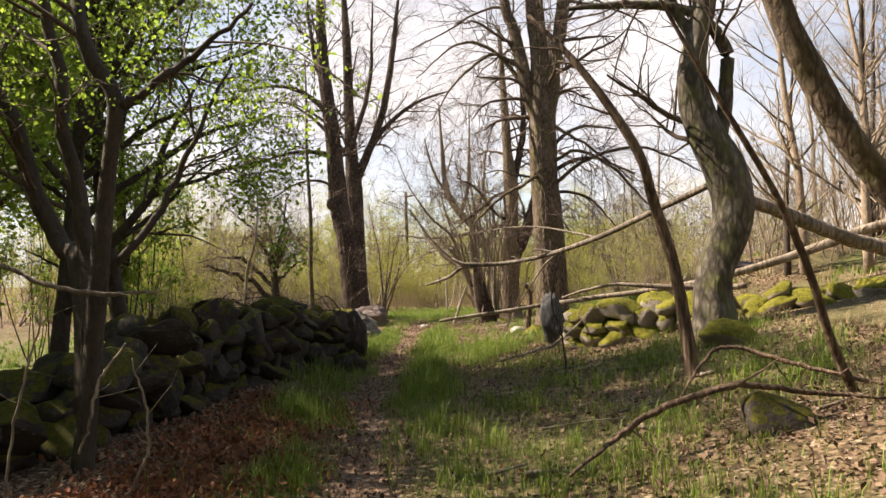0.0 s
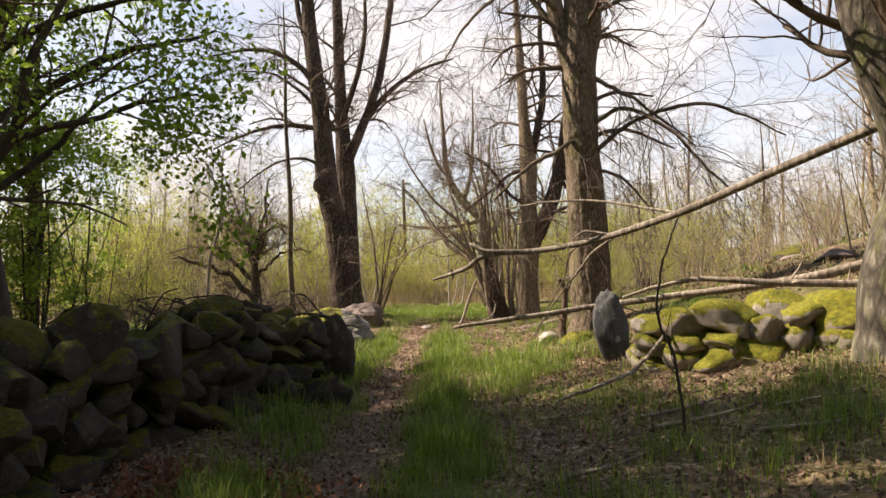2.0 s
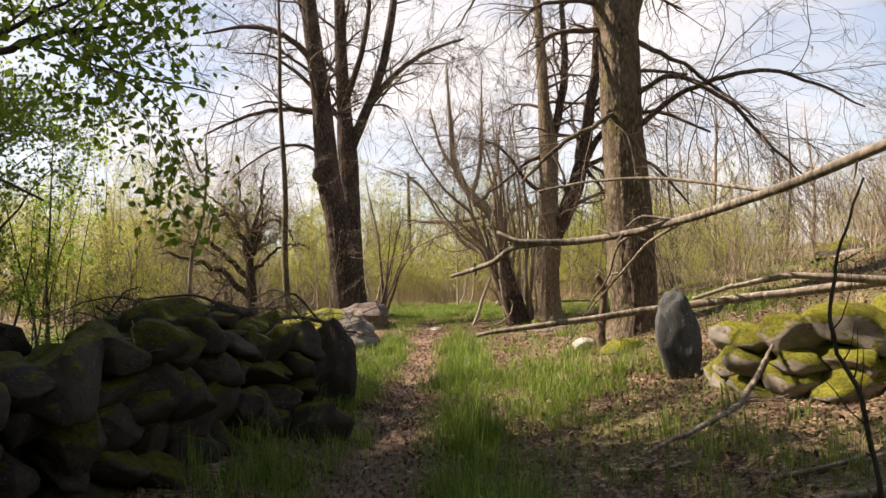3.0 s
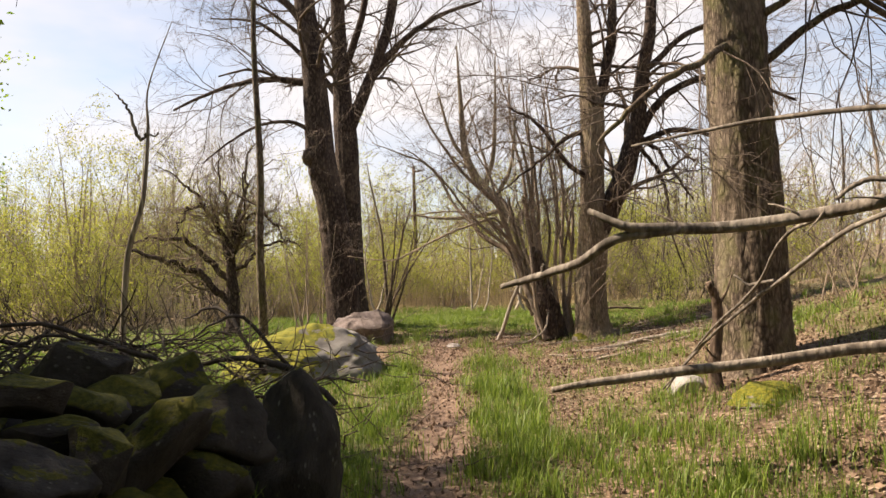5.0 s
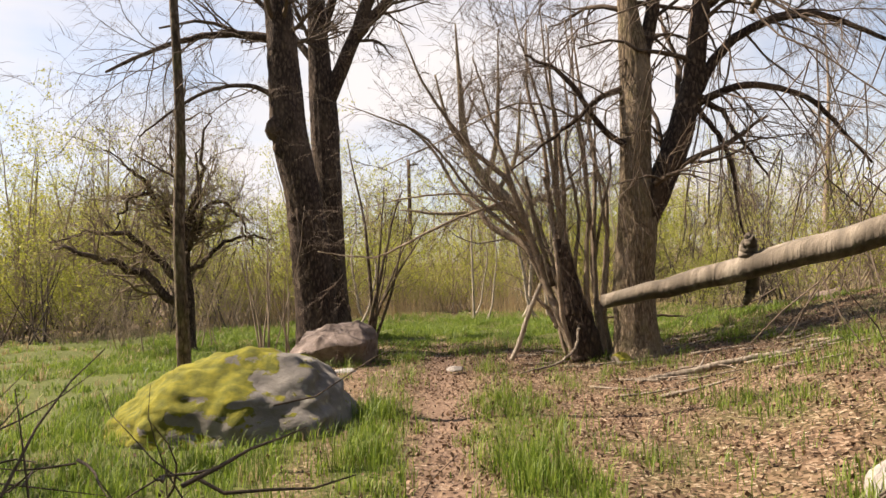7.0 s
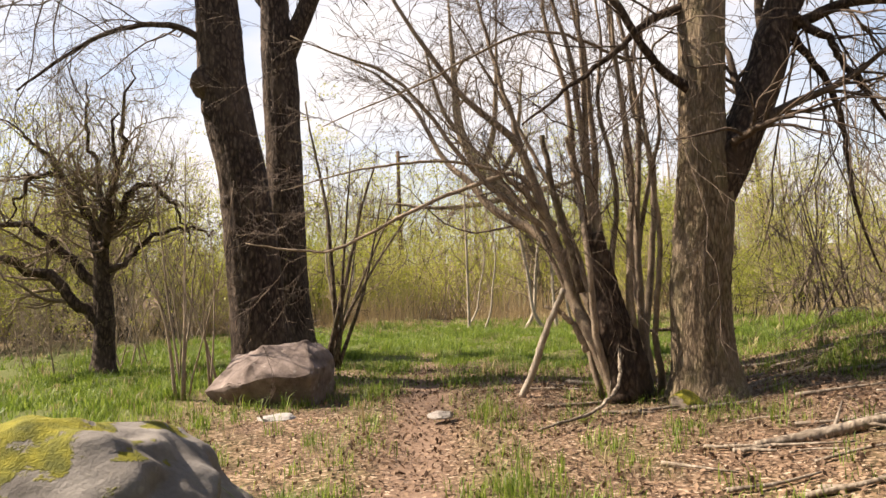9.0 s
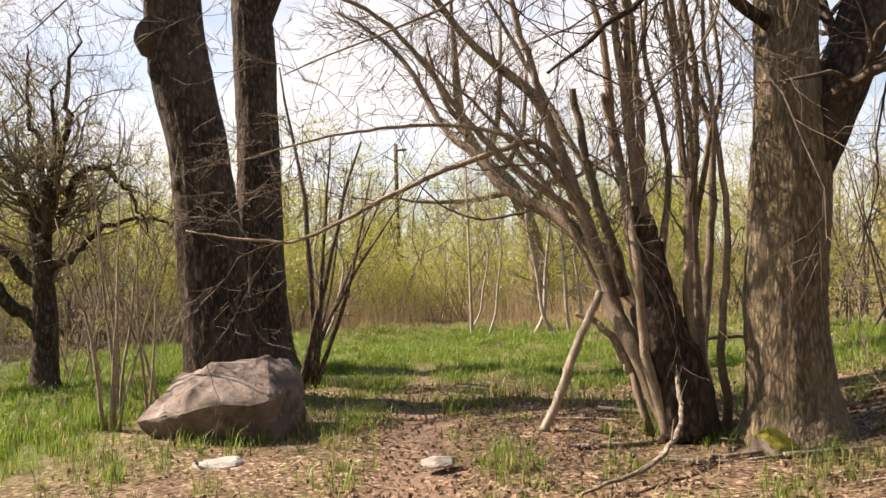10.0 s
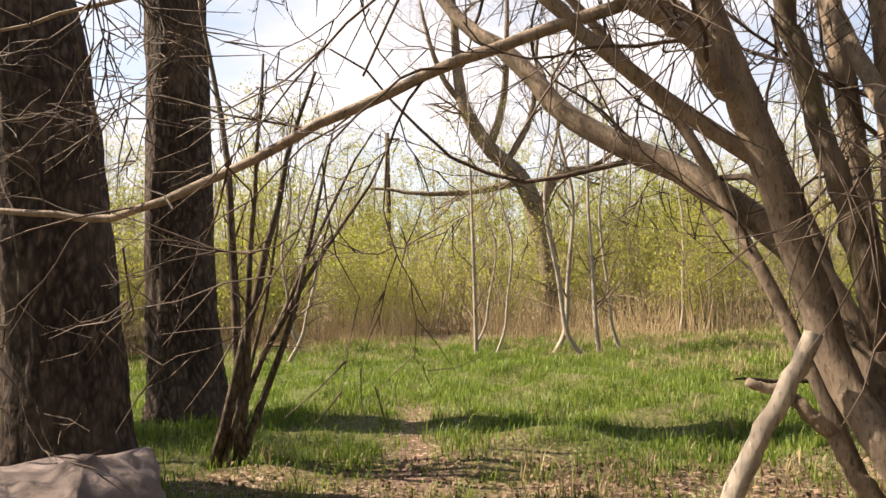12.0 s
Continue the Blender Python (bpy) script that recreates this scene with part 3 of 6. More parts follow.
rng_t = np.random.default_rng(15)
for bx, bz, br in ((-4.55, 5.0, 0.24), (-4.45, 4.55, 0.18), (-4.2, 3.0, 0.14)):
    g = Geo()
    q, s = spline([(bx + 0.25, 28.95, bz - br * 0.9, br * 0.3), (bx + 0.1, 28.92, bz - br * 0.5, br * 0.85), (bx + 0.05, 28.9, bz, br), (bx + 0.1, 28.92, bz + br * 0.6, br * 0.75), (bx + 0.3, 28.95, bz + br * 1.1, br * 0.25)], 14)
    tubes(g, q[None], s[None], 22, 0.09, rng_t)
    part("burr", g, BARK_DARK, twin, "swollen rough burr")

# forked tree beside the hazel
tree("forked_tree", 2, (2.4, 25.8, gz(2.4, 25.8)),
     [(2.42, 25.8, -0.02, 0.43), (2.40, 25.8, 0.4, 0.37), (2.40, 25.8, 1.42, 0.333), (2.51, 25.8, 2.44, 0.33), (2.53, 25.8, 3.5, 0.265), (2.6, 25.8, 5.1, 0.26), (2.52, 25.8, 6.3, 0.17), (2.5, 25.8, 7.6, 0.145), (2.4, 25.8, 11, 0.06)],
     [[(2.55, 25.8, 2.2, 0.2), (2.75, 25.8, 2.71, 0.25), (3.06, 25.8, 3.25, 0.24), (3.40, 25.8, 4.05, 0.225), (3.64, 25.8, 4.9, 0.18), (3.84, 25.8, 6.2, 0.16), (4.09, 25.8, 7.5, 0.13), (4.3, 25.8, 11, 0.05)],
      [(2.62, 25.8, 5.0, 0.135), (2.98, 25.8, 6.26, 0.12), (3.14, 25.8, 7.5, 0.10), (3.2, 25.9, 11, 0.04)],
      [(3.6, 25.8, 4.6, 0.10), (4.4, 25.6, 5.6, 0.08), (5.6, 25.4, 5.9, 0.06), (7.0, 25.2, 5.2, 0.03)]] + [[(3.55, 25.8, 4.4, 0.08), (4.5, 25.5, 4.7, 0.06), (5.5, 25.3, 4.3, 0.045), (6.3, 25.2, 3.2, 0.02)],
      [(2.58, 25.8, 3.6, 0.07), (2.0, 25.6, 4.0, 0.055), (1.3, 25.4, 4.9, 0.04), (0.6, 25.3, 5.3, 0.02)],
      [(3.9, 25.8, 6.2, 0.08), (5.0, 25.6, 7.0, 0.06), (6.4, 25.5, 6.8, 0.03)],
      [(2.5, 25.8, 4.85, 0.07), (1.82, 25.8, 4.59, 0.049), (1.46, 25.8, 4.25, 0.037), (0.95, 25.8, 3.89, 0.026), (0.38, 25.8, 3.46, 0.012)],
      [(3.55, 25.7, 4.4, 0.06), (3.82, 25.7, 4.16, 0.045), (4.1, 25.7, 3.74, 0.038), (4.23, 25.7, 3.18, 0.031), (4.26, 25.7, 2.5, 0.024), (4.53, 25.7, 1.54, 0.01)],
      [(3.5, 25.7, 4.66, 0.07), (4.04, 25.6, 4.26, 0.047), (4.41, 25.6, 3.7, 0.033), (4.9, 25.6, 3.1, 0.015)]],
     BARE_DROOP, (BARK_TAN, BARK_DARK, TWIG_DARK), "bare forked tree with tan ridged bark beside a hazel clump", sides=64)

# large tree beyond the wall
tree("roadside_tree", 3, (2.75, 18.1, gz(2.75, 18.1)),
     [(2.78, 18.1, 0.2, 0.46), (2.77, 18.1, 0.6, 0.41), (2.75, 18.1, 1.37, 0.40), (2.74, 18.1, 2.8, 0.375), (2.70, 18.1, 4.2, 0.35), (2.72, 18.1, 5.7, 0.33), (2.72, 18.1, 7.3, 0.24), (2.64, 18.1, 8.9, 0.22), (2.6, 18.1, 13, 0.08)],
     [[(2.7, 18.1, 5.3, 0.2), (2.32, 18.1, 6.75, 0.17), (2.11, 18.1, 7.96, 0.145), (1.83, 18.1, 8.9, 0.13), (1.5, 18.1, 12, 0.05)],
      [(2.76, 18.1, 5.3, 0.22), (3.15, 18.1, 7.17, 0.19), (3.43, 18.1, 8.8, 0.17), (3.7, 18.1, 13, 0.06)],
      [(2.9, 17.9, 4.5, 0.05), (3.59, 17.6, 4.74, 0.041), (4.40, 17.5, 4.24, 0.036), (4.99, 17.5, 3.6, 0.026), (5.7, 17.5, 2.85, 0.012)],
      [(2.95, 18.0, 5.5, 0.05), (3.6, 17.6, 4.9, 0.035), (4.1, 17.6, 4.46, 0.03), (4.75, 17.5, 3.85, 0.014)]] + [[(2.5, 17.9, 4.2, 0.045), (2.15, 17.6, 3.95, 0.04), (1.5, 17.3, 3.55, 0.035), (0.85, 17.2, 2.95, 0.02)],
      [(3.0, 18.0, 4.0, 0.05), (3.9, 17.8, 4.6, 0.045), (5.2, 17.6, 4.7, 0.035), (6.6, 17.4, 4.0, 0.015)],
      [(2.3, 18.0, 6.9, 0.06), (1.4, 17.6, 7.3, 0.045), (0.5, 17.3, 6.6, 0.03), (-0.2, 17.2, 5.6, 0.012)],
      [(2.6, 18.3, 6.3, 0.07), (1.6, 18.6, 7.6, 0.05), (0.6, 18.8, 7.9, 0.03), (-0.5, 18.9, 7.0, 0.012)]],
     BARE_DROOP, (BARK_BROWN, BARK_BROWN, TWIG_DARK), "tall bare tree with brown ridged bark and drooping dark twigs", sides=64)

# bent tree on the right-hand wall
tree("bent_tree", 4, (4.0, 10.5, gz(4, 10.5)),
     [(3.99, 10.5, 0.45, 0.38), (3.99, 10.5, 0.8, 0.32), (4.02, 10.5, 1.45, 0.265), (4.36, 10.5, 2.33, 0.30), (4.28, 10.5, 3.01, 0.305), (4.00, 10.5, 3.67, 0.26), (3.86, 10.5, 4.36, 0.228), (3.99, 10.5, 5.14, 0.177), (4.15, 10.5, 5.9, 0.165), (4.4, 10.6, 9, 0.07)],
     [[(4.1, 10.5, 3.3, 0.12), (4.26, 10.5, 3.74, 0.11), (4.38, 10.5, 4.51, 0.10), (4.40, 10.5, 4.90, 0.095), (4.19, 10.5, 5.26, 0.084), (3.84, 10.5, 5.49, 0.076), (2.95, 10.5, 5.65, 0.059), (2.08, 10.5, 5.63, 0.03)],
      [(3.95, 10.5, 5.0, 0.08), (3.3, 10.6, 6.2, 0.06), (2.7, 10.7, 7.4, 0.04), (2.2, 10.8, 8.6, 0.02)],
      [(4.1, 10.5, 5.6, 0.08), (4.9, 10.7, 6.5, 0.06), (5.6, 10.8, 7.8, 0.03)]],
     BARE, (BARK_GREY, BARK_GREY, TWIG_DARK), "crooked grey bare tree with a sinuous trunk on a mossy wall", flare=0.2)

# leaning stems on the bank
POLE_LV = [(3, 0.4, 1.0, 45, 0.4, 0.6, 5, 0.2, 0.0, 4), (4, 0.3, 1.0, 45, 0.6, 0.28, 3, 0.2, 0.0, 3)]
tree("leaning_dead_stem", 5, (2.64, 7.7, gz(2.64, 7.7)),
     [(2.66, 7.7, 0.35, 0.078), (2.64, 7.7, 0.65, 0.074), (2.50, 7.65, 1.61, 0.066), (2.28, 7.55, 2.33, 0.058), (2.12, 7.45, 2.83, 0.054), (1.75, 7.5, 3.5, 0.045), (1.42, 7.6, 4.0, 0.037), (1.05, 7.7, 4.45, 0.02)], [],
     POLE_LV, (DEADWOOD_DARK, DEADWOOD_DARK, TWIG_DARK), "thin dead stem leaning over the grassy bank", "dead tree", flare=0.1, sides=12)
tree("leaning_dead_stem", 6, (3.3, 5.7, gz(3.3, 5.7)),
     [(3.3, 5.7, 0.4, 0.04), (3.05, 5.6, 0.9, 0.036), (2.86, 5.5, 1.45, 0.031), (2.62, 5.4, 2.0, 0.028), (2.32, 5.3, 2.5, 0.024), (2.02, 5.3, 3.05, 0.02), (1.7, 5.3, 3.7, 0.012)], [],
     POLE_LV, (DEADWOOD_DARK, DEADWOOD_DARK, TWIG_DARK), "slender dead stem leaning over the grassy bank", "dead tree", flare=0.1, sides=10)
tree("leaning_tree", 7, (3.35, 4.0, gz(3.35, 4)),
     [(3.4, 4.0, 0.5, 0.10), (2.95, 4.0, 1.35, 0.09), (2.54, 4.0, 1.96, 0.084), (2.34, 4.0, 2.26, 0.08), (2.14, 4.0, 2.66, 0.078), (1.99, 4.0, 3.07, 0.072), (1.8, 4.0, 4.0, 0.06), (1.7, 4.1, 6.5, 0.03)], [],
     [(5, 0.6, 1.0, 45, 0.3, 0.9, 5, 0.2, 0.05, 4), (5, 0.3, 1.0, 45, 0.5, 0.4, 3, 0.2, 0.0, 3)], (BARK_BROWN, BARK_BROWN, TWIG_DARK), "slim bare tree leaning in from the bank", flare=0.2, sides=16)

# leafy shrub tree in front of the wall, and leafy trees behind it
LEAFY_LV = [(5, 0.2, 1.0, 52, 0.45, 1.5, 6, 0.16, 0.0, 5), (4, 0.2, 1.0, 50, 0.5, 0.75, 5, 0.2, -0.01, 4), (4, 0.25, 1.0, 48, 0.6, 0.34, 4, 0.2, 0.0, 3)]
tree("leafy_shrub", 8, (-2.88, 5.5, gz(-2.88, 5.5)),
     [(-2.88, 5.5, -0.05, 0.09), (-2.78, 5.5, 0.79, 0.07), (-2.70, 5.5, 1.62, 0.075), (-2.62, 5.5, 2.42, 0.06), (-2.55, 5.5, 3.05, 0.058), (-2.72, 5.5, 3.37, 0.062), (-2.82, 5.5, 3.69, 0.055), (-2.9, 5.6, 4.2, 0.045), (-3.0, 5.7, 5.6, 0.02)],
     [[(-2.56, 5.5, 3.0, 0.045), (-2.29, 5.55, 3.22, 0.034), (-1.97, 5.6, 3.48, 0.028), (-1.5, 5.7, 3.9, 0.015)],
      [(-2.85, 5.6, 0.5, 0.08), (-3.2, 6.2, 1.75, 0.09), (-3.55, 6.5, 1.97, 0.085), (-3.77, 6.5, 2.56, 0.08), (-3.92, 6.5, 3.2, 0.07), (-4.1, 6.5, 3.8, 0.06), (-4.3, 6.6, 5.6, 0.02)],
      [(-2.8, 5.6, 0.9, 0.07), (-3.04, 6.1, 1.63, 0.07), (-3.17, 6.2, 2.24, 0.07), (-3.28, 6.2, 2.9, 0.062), (-3.32, 6.2, 3.41, 0.055), (-3.46, 6.2, 4.2, 0.045), (-3.5, 6.3, 5.6, 0.02)],
      [(-2.68, 5.55, 1.7, 0.035), (-2.35, 5.7, 2.2, 0.03), (-2.2, 5.75, 2.5, 0.026), (-2.0, 5.8, 2.9, 0.02), (-1.75, 5.9, 3.5, 0.01)]],
     [(5, 0.45, 1.0, 50, 0.45, 1.1, 5, 0.18, 0.05, 4), (5, 0.25, 1.0, 50, 0.6, 0.5, 4, 0.2, 0.0, 3), (4, 0.3, 1.0, 45, 0.6, 0.22, 3, 0.2, 0.0, 3)],
     (BARK_SHRUB, BARK_SHRUB, TWIG_DARK), "multi-stemmed dark shrub in young leaf before a stone wall", "shrub", flare=0.15, sides=16,
     leaf=(LEAF_SPRING, 2, 0.045, "small young green leaves"))
tree("leafy_tree", 9, (-5.8, 10.5, gz(-5.8, 10.5)),
     [(-5.85, 10.5, -0.1, 0.15), (-5.7, 10.5, 1.3, 0.12), (-5.6, 10.6, 2.6, 0.11), (-5.5, 10.7, 4.2, 0.09), (-5.3, 10.8, 6.0, 0.06), (-5.1, 10.9, 8.0, 0.025)],
     [[(-5.7, 10.5, 1.25, 0.10), (-5.05, 10.5, 2.21, 0.075), (-4.58, 10.5, 2.66, 0.062), (-4.26, 10.5, 3.11, 0.054), (-4.17, 10.5, 3.58, 0.046), (-3.85, 10.5, 4.2, 0.031), (-3.4, 10.6, 5.0, 0.015)],
      [(-4.3, 10.5, 3.0, 0.04), (-3.8, 11.0, 3.3, 0.032), (-3.3, 11.2, 3.5, 0.025), (-2.8, 11.4, 3.6, 0.012)],
      [(-5.6, 10.6, 2.6, 0.07), (-4.9, 11.2, 3.4, 0.055), (-4.0, 11.8, 4.2, 0.04), (-2.9, 12.2, 4.6, 0.015)]] + [[(-5.55, 10.6, 3.6, 0.07), (-4.7, 10.3, 5.0, 0.05), (-3.6, 10.2, 5.9, 0.03), (-2.4, 10.2, 6.3, 0.012)],
      [(-5.5, 10.7, 4.4, 0.06), (-5.0, 11.8, 5.6, 0.045), (-4.4, 12.4, 5.9, 0.03), (-3.8, 12.8, 6.1, 0.012)],
      [(-5.5, 10.6, 3.0, 0.06), (-6.3, 10.2, 4.2, 0.045), (-7.2, 10.0, 5.2, 0.03), (-8.0, 9.8, 6.2, 0.012)],
      [(-5.4, 10.7, 5.0, 0.05), (-4.8, 9.6, 6.2, 0.04), (-4.2, 8.8, 7.2, 0.02)],
      [(-5.6, 10.6, 3.2, 0.06), (-4.7, 11.0, 4.1, 0.045), (-3.6, 11.0, 4.5, 0.03), (-2.8, 11.0, 4.5, 0.01)],
      [(-5.5, 10.7, 3.9, 0.06), (-4.6, 11.3, 4.9, 0.045), (-3.5, 11.4, 5.3, 0.03), (-2.6, 11.4, 5.6, 0.01)],
      [(-5.05, 10.5, 2.21, 0.045), (-4.4, 11.2, 2.9, 0.035), (-3.9, 11.2, 3.4, 0.02), (-3.3, 11.2, 3.7, 0.01)],
      # the limbs from here on are added above the view to shade the bank
      [(-5.3, 10.8, 6.0, 0.06), (-4.6, 9.8, 7.2, 0.045), (-3.6, 8.8, 8.0, 0.03), (-2.8, 8.0, 8.4, 0.012)],
      [(-5.3, 10.8, 5.6, 0.06), (-4.2, 10.4, 7.2, 0.045), (-3.2, 9.9, 8.2, 0.03), (-2.2, 9.4, 8.8, 0.012)],
      [(-5.4, 10.7, 5.2, 0.06), (-4.4, 9.4, 6.8, 0.045), (-3.4, 8.2, 7.4, 0.03), (-2.4, 7.2, 7.8, 0.012)],
      [(-5.2, 10.9, 6.6, 0.05), (-4.2, 11.3, 8.0, 0.04), (-3.2, 11.5, 8.8, 0.025), (-2.4, 11.6, 9.2, 0.012)],
      [(-5.4, 10.7, 5.4, 0.06), (-4.6, 8.8, 7.4, 0.045), (-3.8, 7.2, 8.4, 0.03), (-3.0, 5.8, 8.9, 0.012)],
      [(-5.3, 10.8, 6.2, 0.05), (-4.6, 10.0, 7.4, 0.04), (-4.0, 9.3, 8.0, 0.025), (-3.4, 8.6, 8.3, 0.012)],
      [(-5.4, 10.7, 4.9, 0.05), (-4.6, 10.9, 6.3, 0.04), (-3.8, 11.0, 7.0, 0.025), (-3.0, 11.0, 7.4, 0.012)],
      [(-5.1, 10.9, 7.2, 0.05), (-4.6, 10.6, 8.6, 0.035), (-4.0, 10.4, 9.6, 0.012)]],
     LEAFY_LV, (BARK_SHRUB, BARK_SHRUB, TWIG_DARK), "spreading tree in fresh green leaf behind a stone wall", flare=0.2, sides=18,
     leaf=(LEAF_SPRING, 3, 0.075, "fresh green leaves"))
tree("leafy_tree", 10, (-5.9, 13.0, gz(-5.9, 13.0)),
     [(-5.9, 13.0, -0.1, 0.17), (-6.0, 12.9, 1.5, 0.14), (-6.2, 12.8, 3.2, 0.12), (-6.2, 12.7, 5.2, 0.09), (-6.0, 12.6, 8.0, 0.03)],
     [[(-6.1, 12.8, 3.0, 0.08), (-5.6, 12.4, 4.6, 0.06), (-5.0, 12.1, 5.6, 0.04), (-4.4, 11.8, 6.2, 0.015)],
      [(-6.2, 12.8, 3.8, 0.07), (-7.0, 12.6, 5.2, 0.05), (-7.6, 12.4, 6.6, 0.02)],
      [(-6.2, 12.7, 5.0, 0.06), (-5.6, 11.8, 6.6, 0.04), (-5.2, 11.0, 8.2, 0.015)],
      [(-6.2, 12.7, 5.4, 0.06), (-5.4, 13.0, 7.2, 0.04), (-4.4, 13.0, 8.6, 0.015)],
      [(-6.1, 12.8, 2.4, 0.06), (-6.7, 12.2, 3.4, 0.045), (-7.6, 11.8, 4.0, 0.02)],
      # four more limbs, mostly above the view, added to shade the gap
      [(-6.2, 12.7, 5.0, 0.06), (-5.6, 13.4, 7.0, 0.045), (-5.2, 14.0, 8.4, 0.03), (-4.8, 14.4, 9.2, 0.012)],
      [(-6.2, 12.7, 5.4, 0.06), (-6.4, 13.8, 7.4, 0.045), (-6.4, 14.8, 8.8, 0.03), (-6.2, 15.2, 9.6, 0.012)],
      [(-6.1, 12.6, 6.6, 0.05), (-5.4, 12.6, 8.2, 0.035), (-4.8, 12.5, 9.4, 0.012)],
      [(-6.2, 12.7, 4.8, 0.05), (-5.6, 13.5, 6.4, 0.04), (-5.2, 14.2, 7.6, 0.025), (-4.9, 14.8, 8.2, 0.012)]],
     LEAFY_LV, (BARK_SHRUB, BARK_SHRUB, TWIG_DARK), "dark-stemmed tree in fresh green leaf behind a stone wall", flare=0.2, sides=18,
     leaf=(LEAF_SPRING, 3, 0.07, "fresh green leaves"))
tree("leafy_tree", 12, (-7.7, 16.4, gz(-7.7, 16.4)),
     [(-7.7, 16.4, -0.1, 0.15), (-7.6, 16.4, 1.4, 0.12), (-7.5, 16.4, 3.0, 0.10), (-7.5, 16.5, 5.0, 0.06), (-7.4, 16.5, 7.2, 0.02)],
     [[(-7.6, 16.4, 1.6, 0.07), (-7.2, 16.0, 2.3, 0.05), (-6.8, 15.6, 2.9, 0.03), (-6.5, 15.3, 3.2, 0.012)],
      [(-7.5, 16.4, 2.4, 0.07), (-7.7, 16.9, 3.4, 0.05), (-7.9, 17.3, 4.3, 0.015)],
      [(-7.5, 16.4, 2.9, 0.06), (-7.3, 15.6, 4.0, 0.05), (-7.1, 15.0, 5.0, 0.02)],
      [(-7.5, 16.4, 3.2, 0.06), (-8.3, 16.2, 4.4, 0.04), (-9.0, 16.0, 5.2, 0.015)],
      [(-7.6, 16.4, 1.2, 0.06), (-8.3, 15.8, 2.0, 0.04), (-9.0, 15.3, 2.6, 0.015)]],
     LEAFY_LV, (BARK_SHRUB, BARK_SHRUB, TWIG_DARK), "dark-stemmed small tree in fresh green leaf behind a stone wall", flare=0.2, sides=18,
     leaf=(LEAF_SPRING, 5, 0.07, "fresh green leaves"))
CANOPY = [(6, 0.2, 1.0, 52, 0.5, 1.9, 5, 0.16, 0.0, 5), (6, 0.2, 1.0, 50, 0.6, 0.9, 4, 0.2, -0.01, 3), (4, 0.25, 1.0, 48, 0.6, 0.4, 2, 0.2, 0.0, 3)]


def shade_tree(seed, x, y, size):
    """A tall leafy tree added behind the wall, mostly unseen, its crown spread to shade the path."""
    def at(dx, dy, z, r):
        return (x + dx * size, y + dy * size, z * size, r)
    tree("leafy_tree", seed, (x, y, gz(x, y)), [at(0, 0, -0.1, 0.24), at(0.1, 0, 2.5, 0.20), at(0.2, 0, 5.0, 0.16), at(0.4, -0.1, 8.0, 0.09), at(0.6, -0.2, 11.0, 0.02)],
         [[at(0.2, 0, 4.4, 0.10), at(1.2, -0.3, 6.0, 0.07), at(2.6, -0.6, 7.0, 0.04), at(4.2, -1.0, 7.4, 0.012)],
          [at(0.2, 0, 5.0, 0.10), at(0.8, -1.0, 6.6, 0.07), at(1.8, -2.0, 7.6, 0.04), at(2.8, -3.0, 8.2, 0.012)],
          [at(0.3, 0, 5.4, 0.09), at(0.9, 1.0, 7.0, 0.06), at(1.9, 1.8, 8.2, 0.015)],
          [at(0.3, 0, 6.2, 0.09), at(1.6, 0.2, 8.2, 0.06), at(3.2, 0.3, 9.4, 0.015)],
          [at(0.2, 0, 3.6, 0.09), at(-0.7, -0.9, 5.0, 0.06), at(-1.4, -1.8, 6.2, 0.015)],
          [at(0.15, 0, 3.2, 0.08), at(0.9, 0.6, 4.4, 0.05), at(1.8, 1.1, 5.2, 0.015)],
          [at(0.4, 0, 7.0, 0.08), at(0.2, -1.0, 9.0, 0.05), at(0.4, -1.8, 10.4, 0.015)]],
         CANOPY, (BARK_SHRUB, BARK_SHRUB, TWIG_DARK), "tall leafy tree added mostly unseen behind a stone wall for its shade", flare=0.2, sides=18,
         leaf=(LEAF_SPRING, 3, 0.12, "fresh green leaves"))


# places and sizes set by where shade should fall on wall and path
for seed, x, y, size in ((16, -6.6, 0.4, 0.95), (17, -9.4, 10.8, 1.1), (21, -7.5, 7.0, 0.46), (20, -9.8, 12.2, 0.92), (19, -10.2, 14.4, 0.82), (18, -11.6, 16.2, 0.84), (15, -12.4, 17.8, 0.9)):
    shade_tree(seed, x, y, size)

# hazel clump
hazel = thing("hazel_clump", (1.5, 26.3, gz(1.5, 26.3)), "bare multi-stemmed hazel clump arching over the path", "shrub")
rng_h = np.random.default_rng(20)
carried = []


def hazel_stem(stem, twiggy=True, material=BARK_HAZEL, label=""):
    q, s = spline(stem, 30)
    w = np.cumsum(rng_h.normal(0, 0.01, q.shape), 0)
    g = Geo()
    tubes(g, (q + w)[None], s[None] * 1.15, 12, 0.06, rng_h)
    part("stem", g, material, hazel, label)
    if twiggy:
        carried.append((q + w, s))


hazel_stem([(1.45, 26.20, 0.00, 0.089), (1.16, 26.20, 0.76, 0.074), (0.96, 26.45, 1.41, 0.066), (0.71, 26.45, 2.30, 0.059), (0.38, 26.45, 3.31, 0.049), (-0.26, 26.45, 3.89, 0.036), (-0.75, 26.45, 4.51, 0.028), (-1.17, 26.45, 5.28, 0.020), (-1.52, 26.45, 6.33, 0.008)])
hazel_stem([(1.58, 26.30, 0.00, 0.064), (1.28, 26.30, 1.32, 0.054), (1.23, 26.30, 2.33, 0.046), (1.16, 26.30, 3.28, 0.039), (1.06, 26.30, 4.24, 0.030), (0.80, 26.30, 5.20, 0.021), (0.50, 26.30, 6.60, 0.007)])
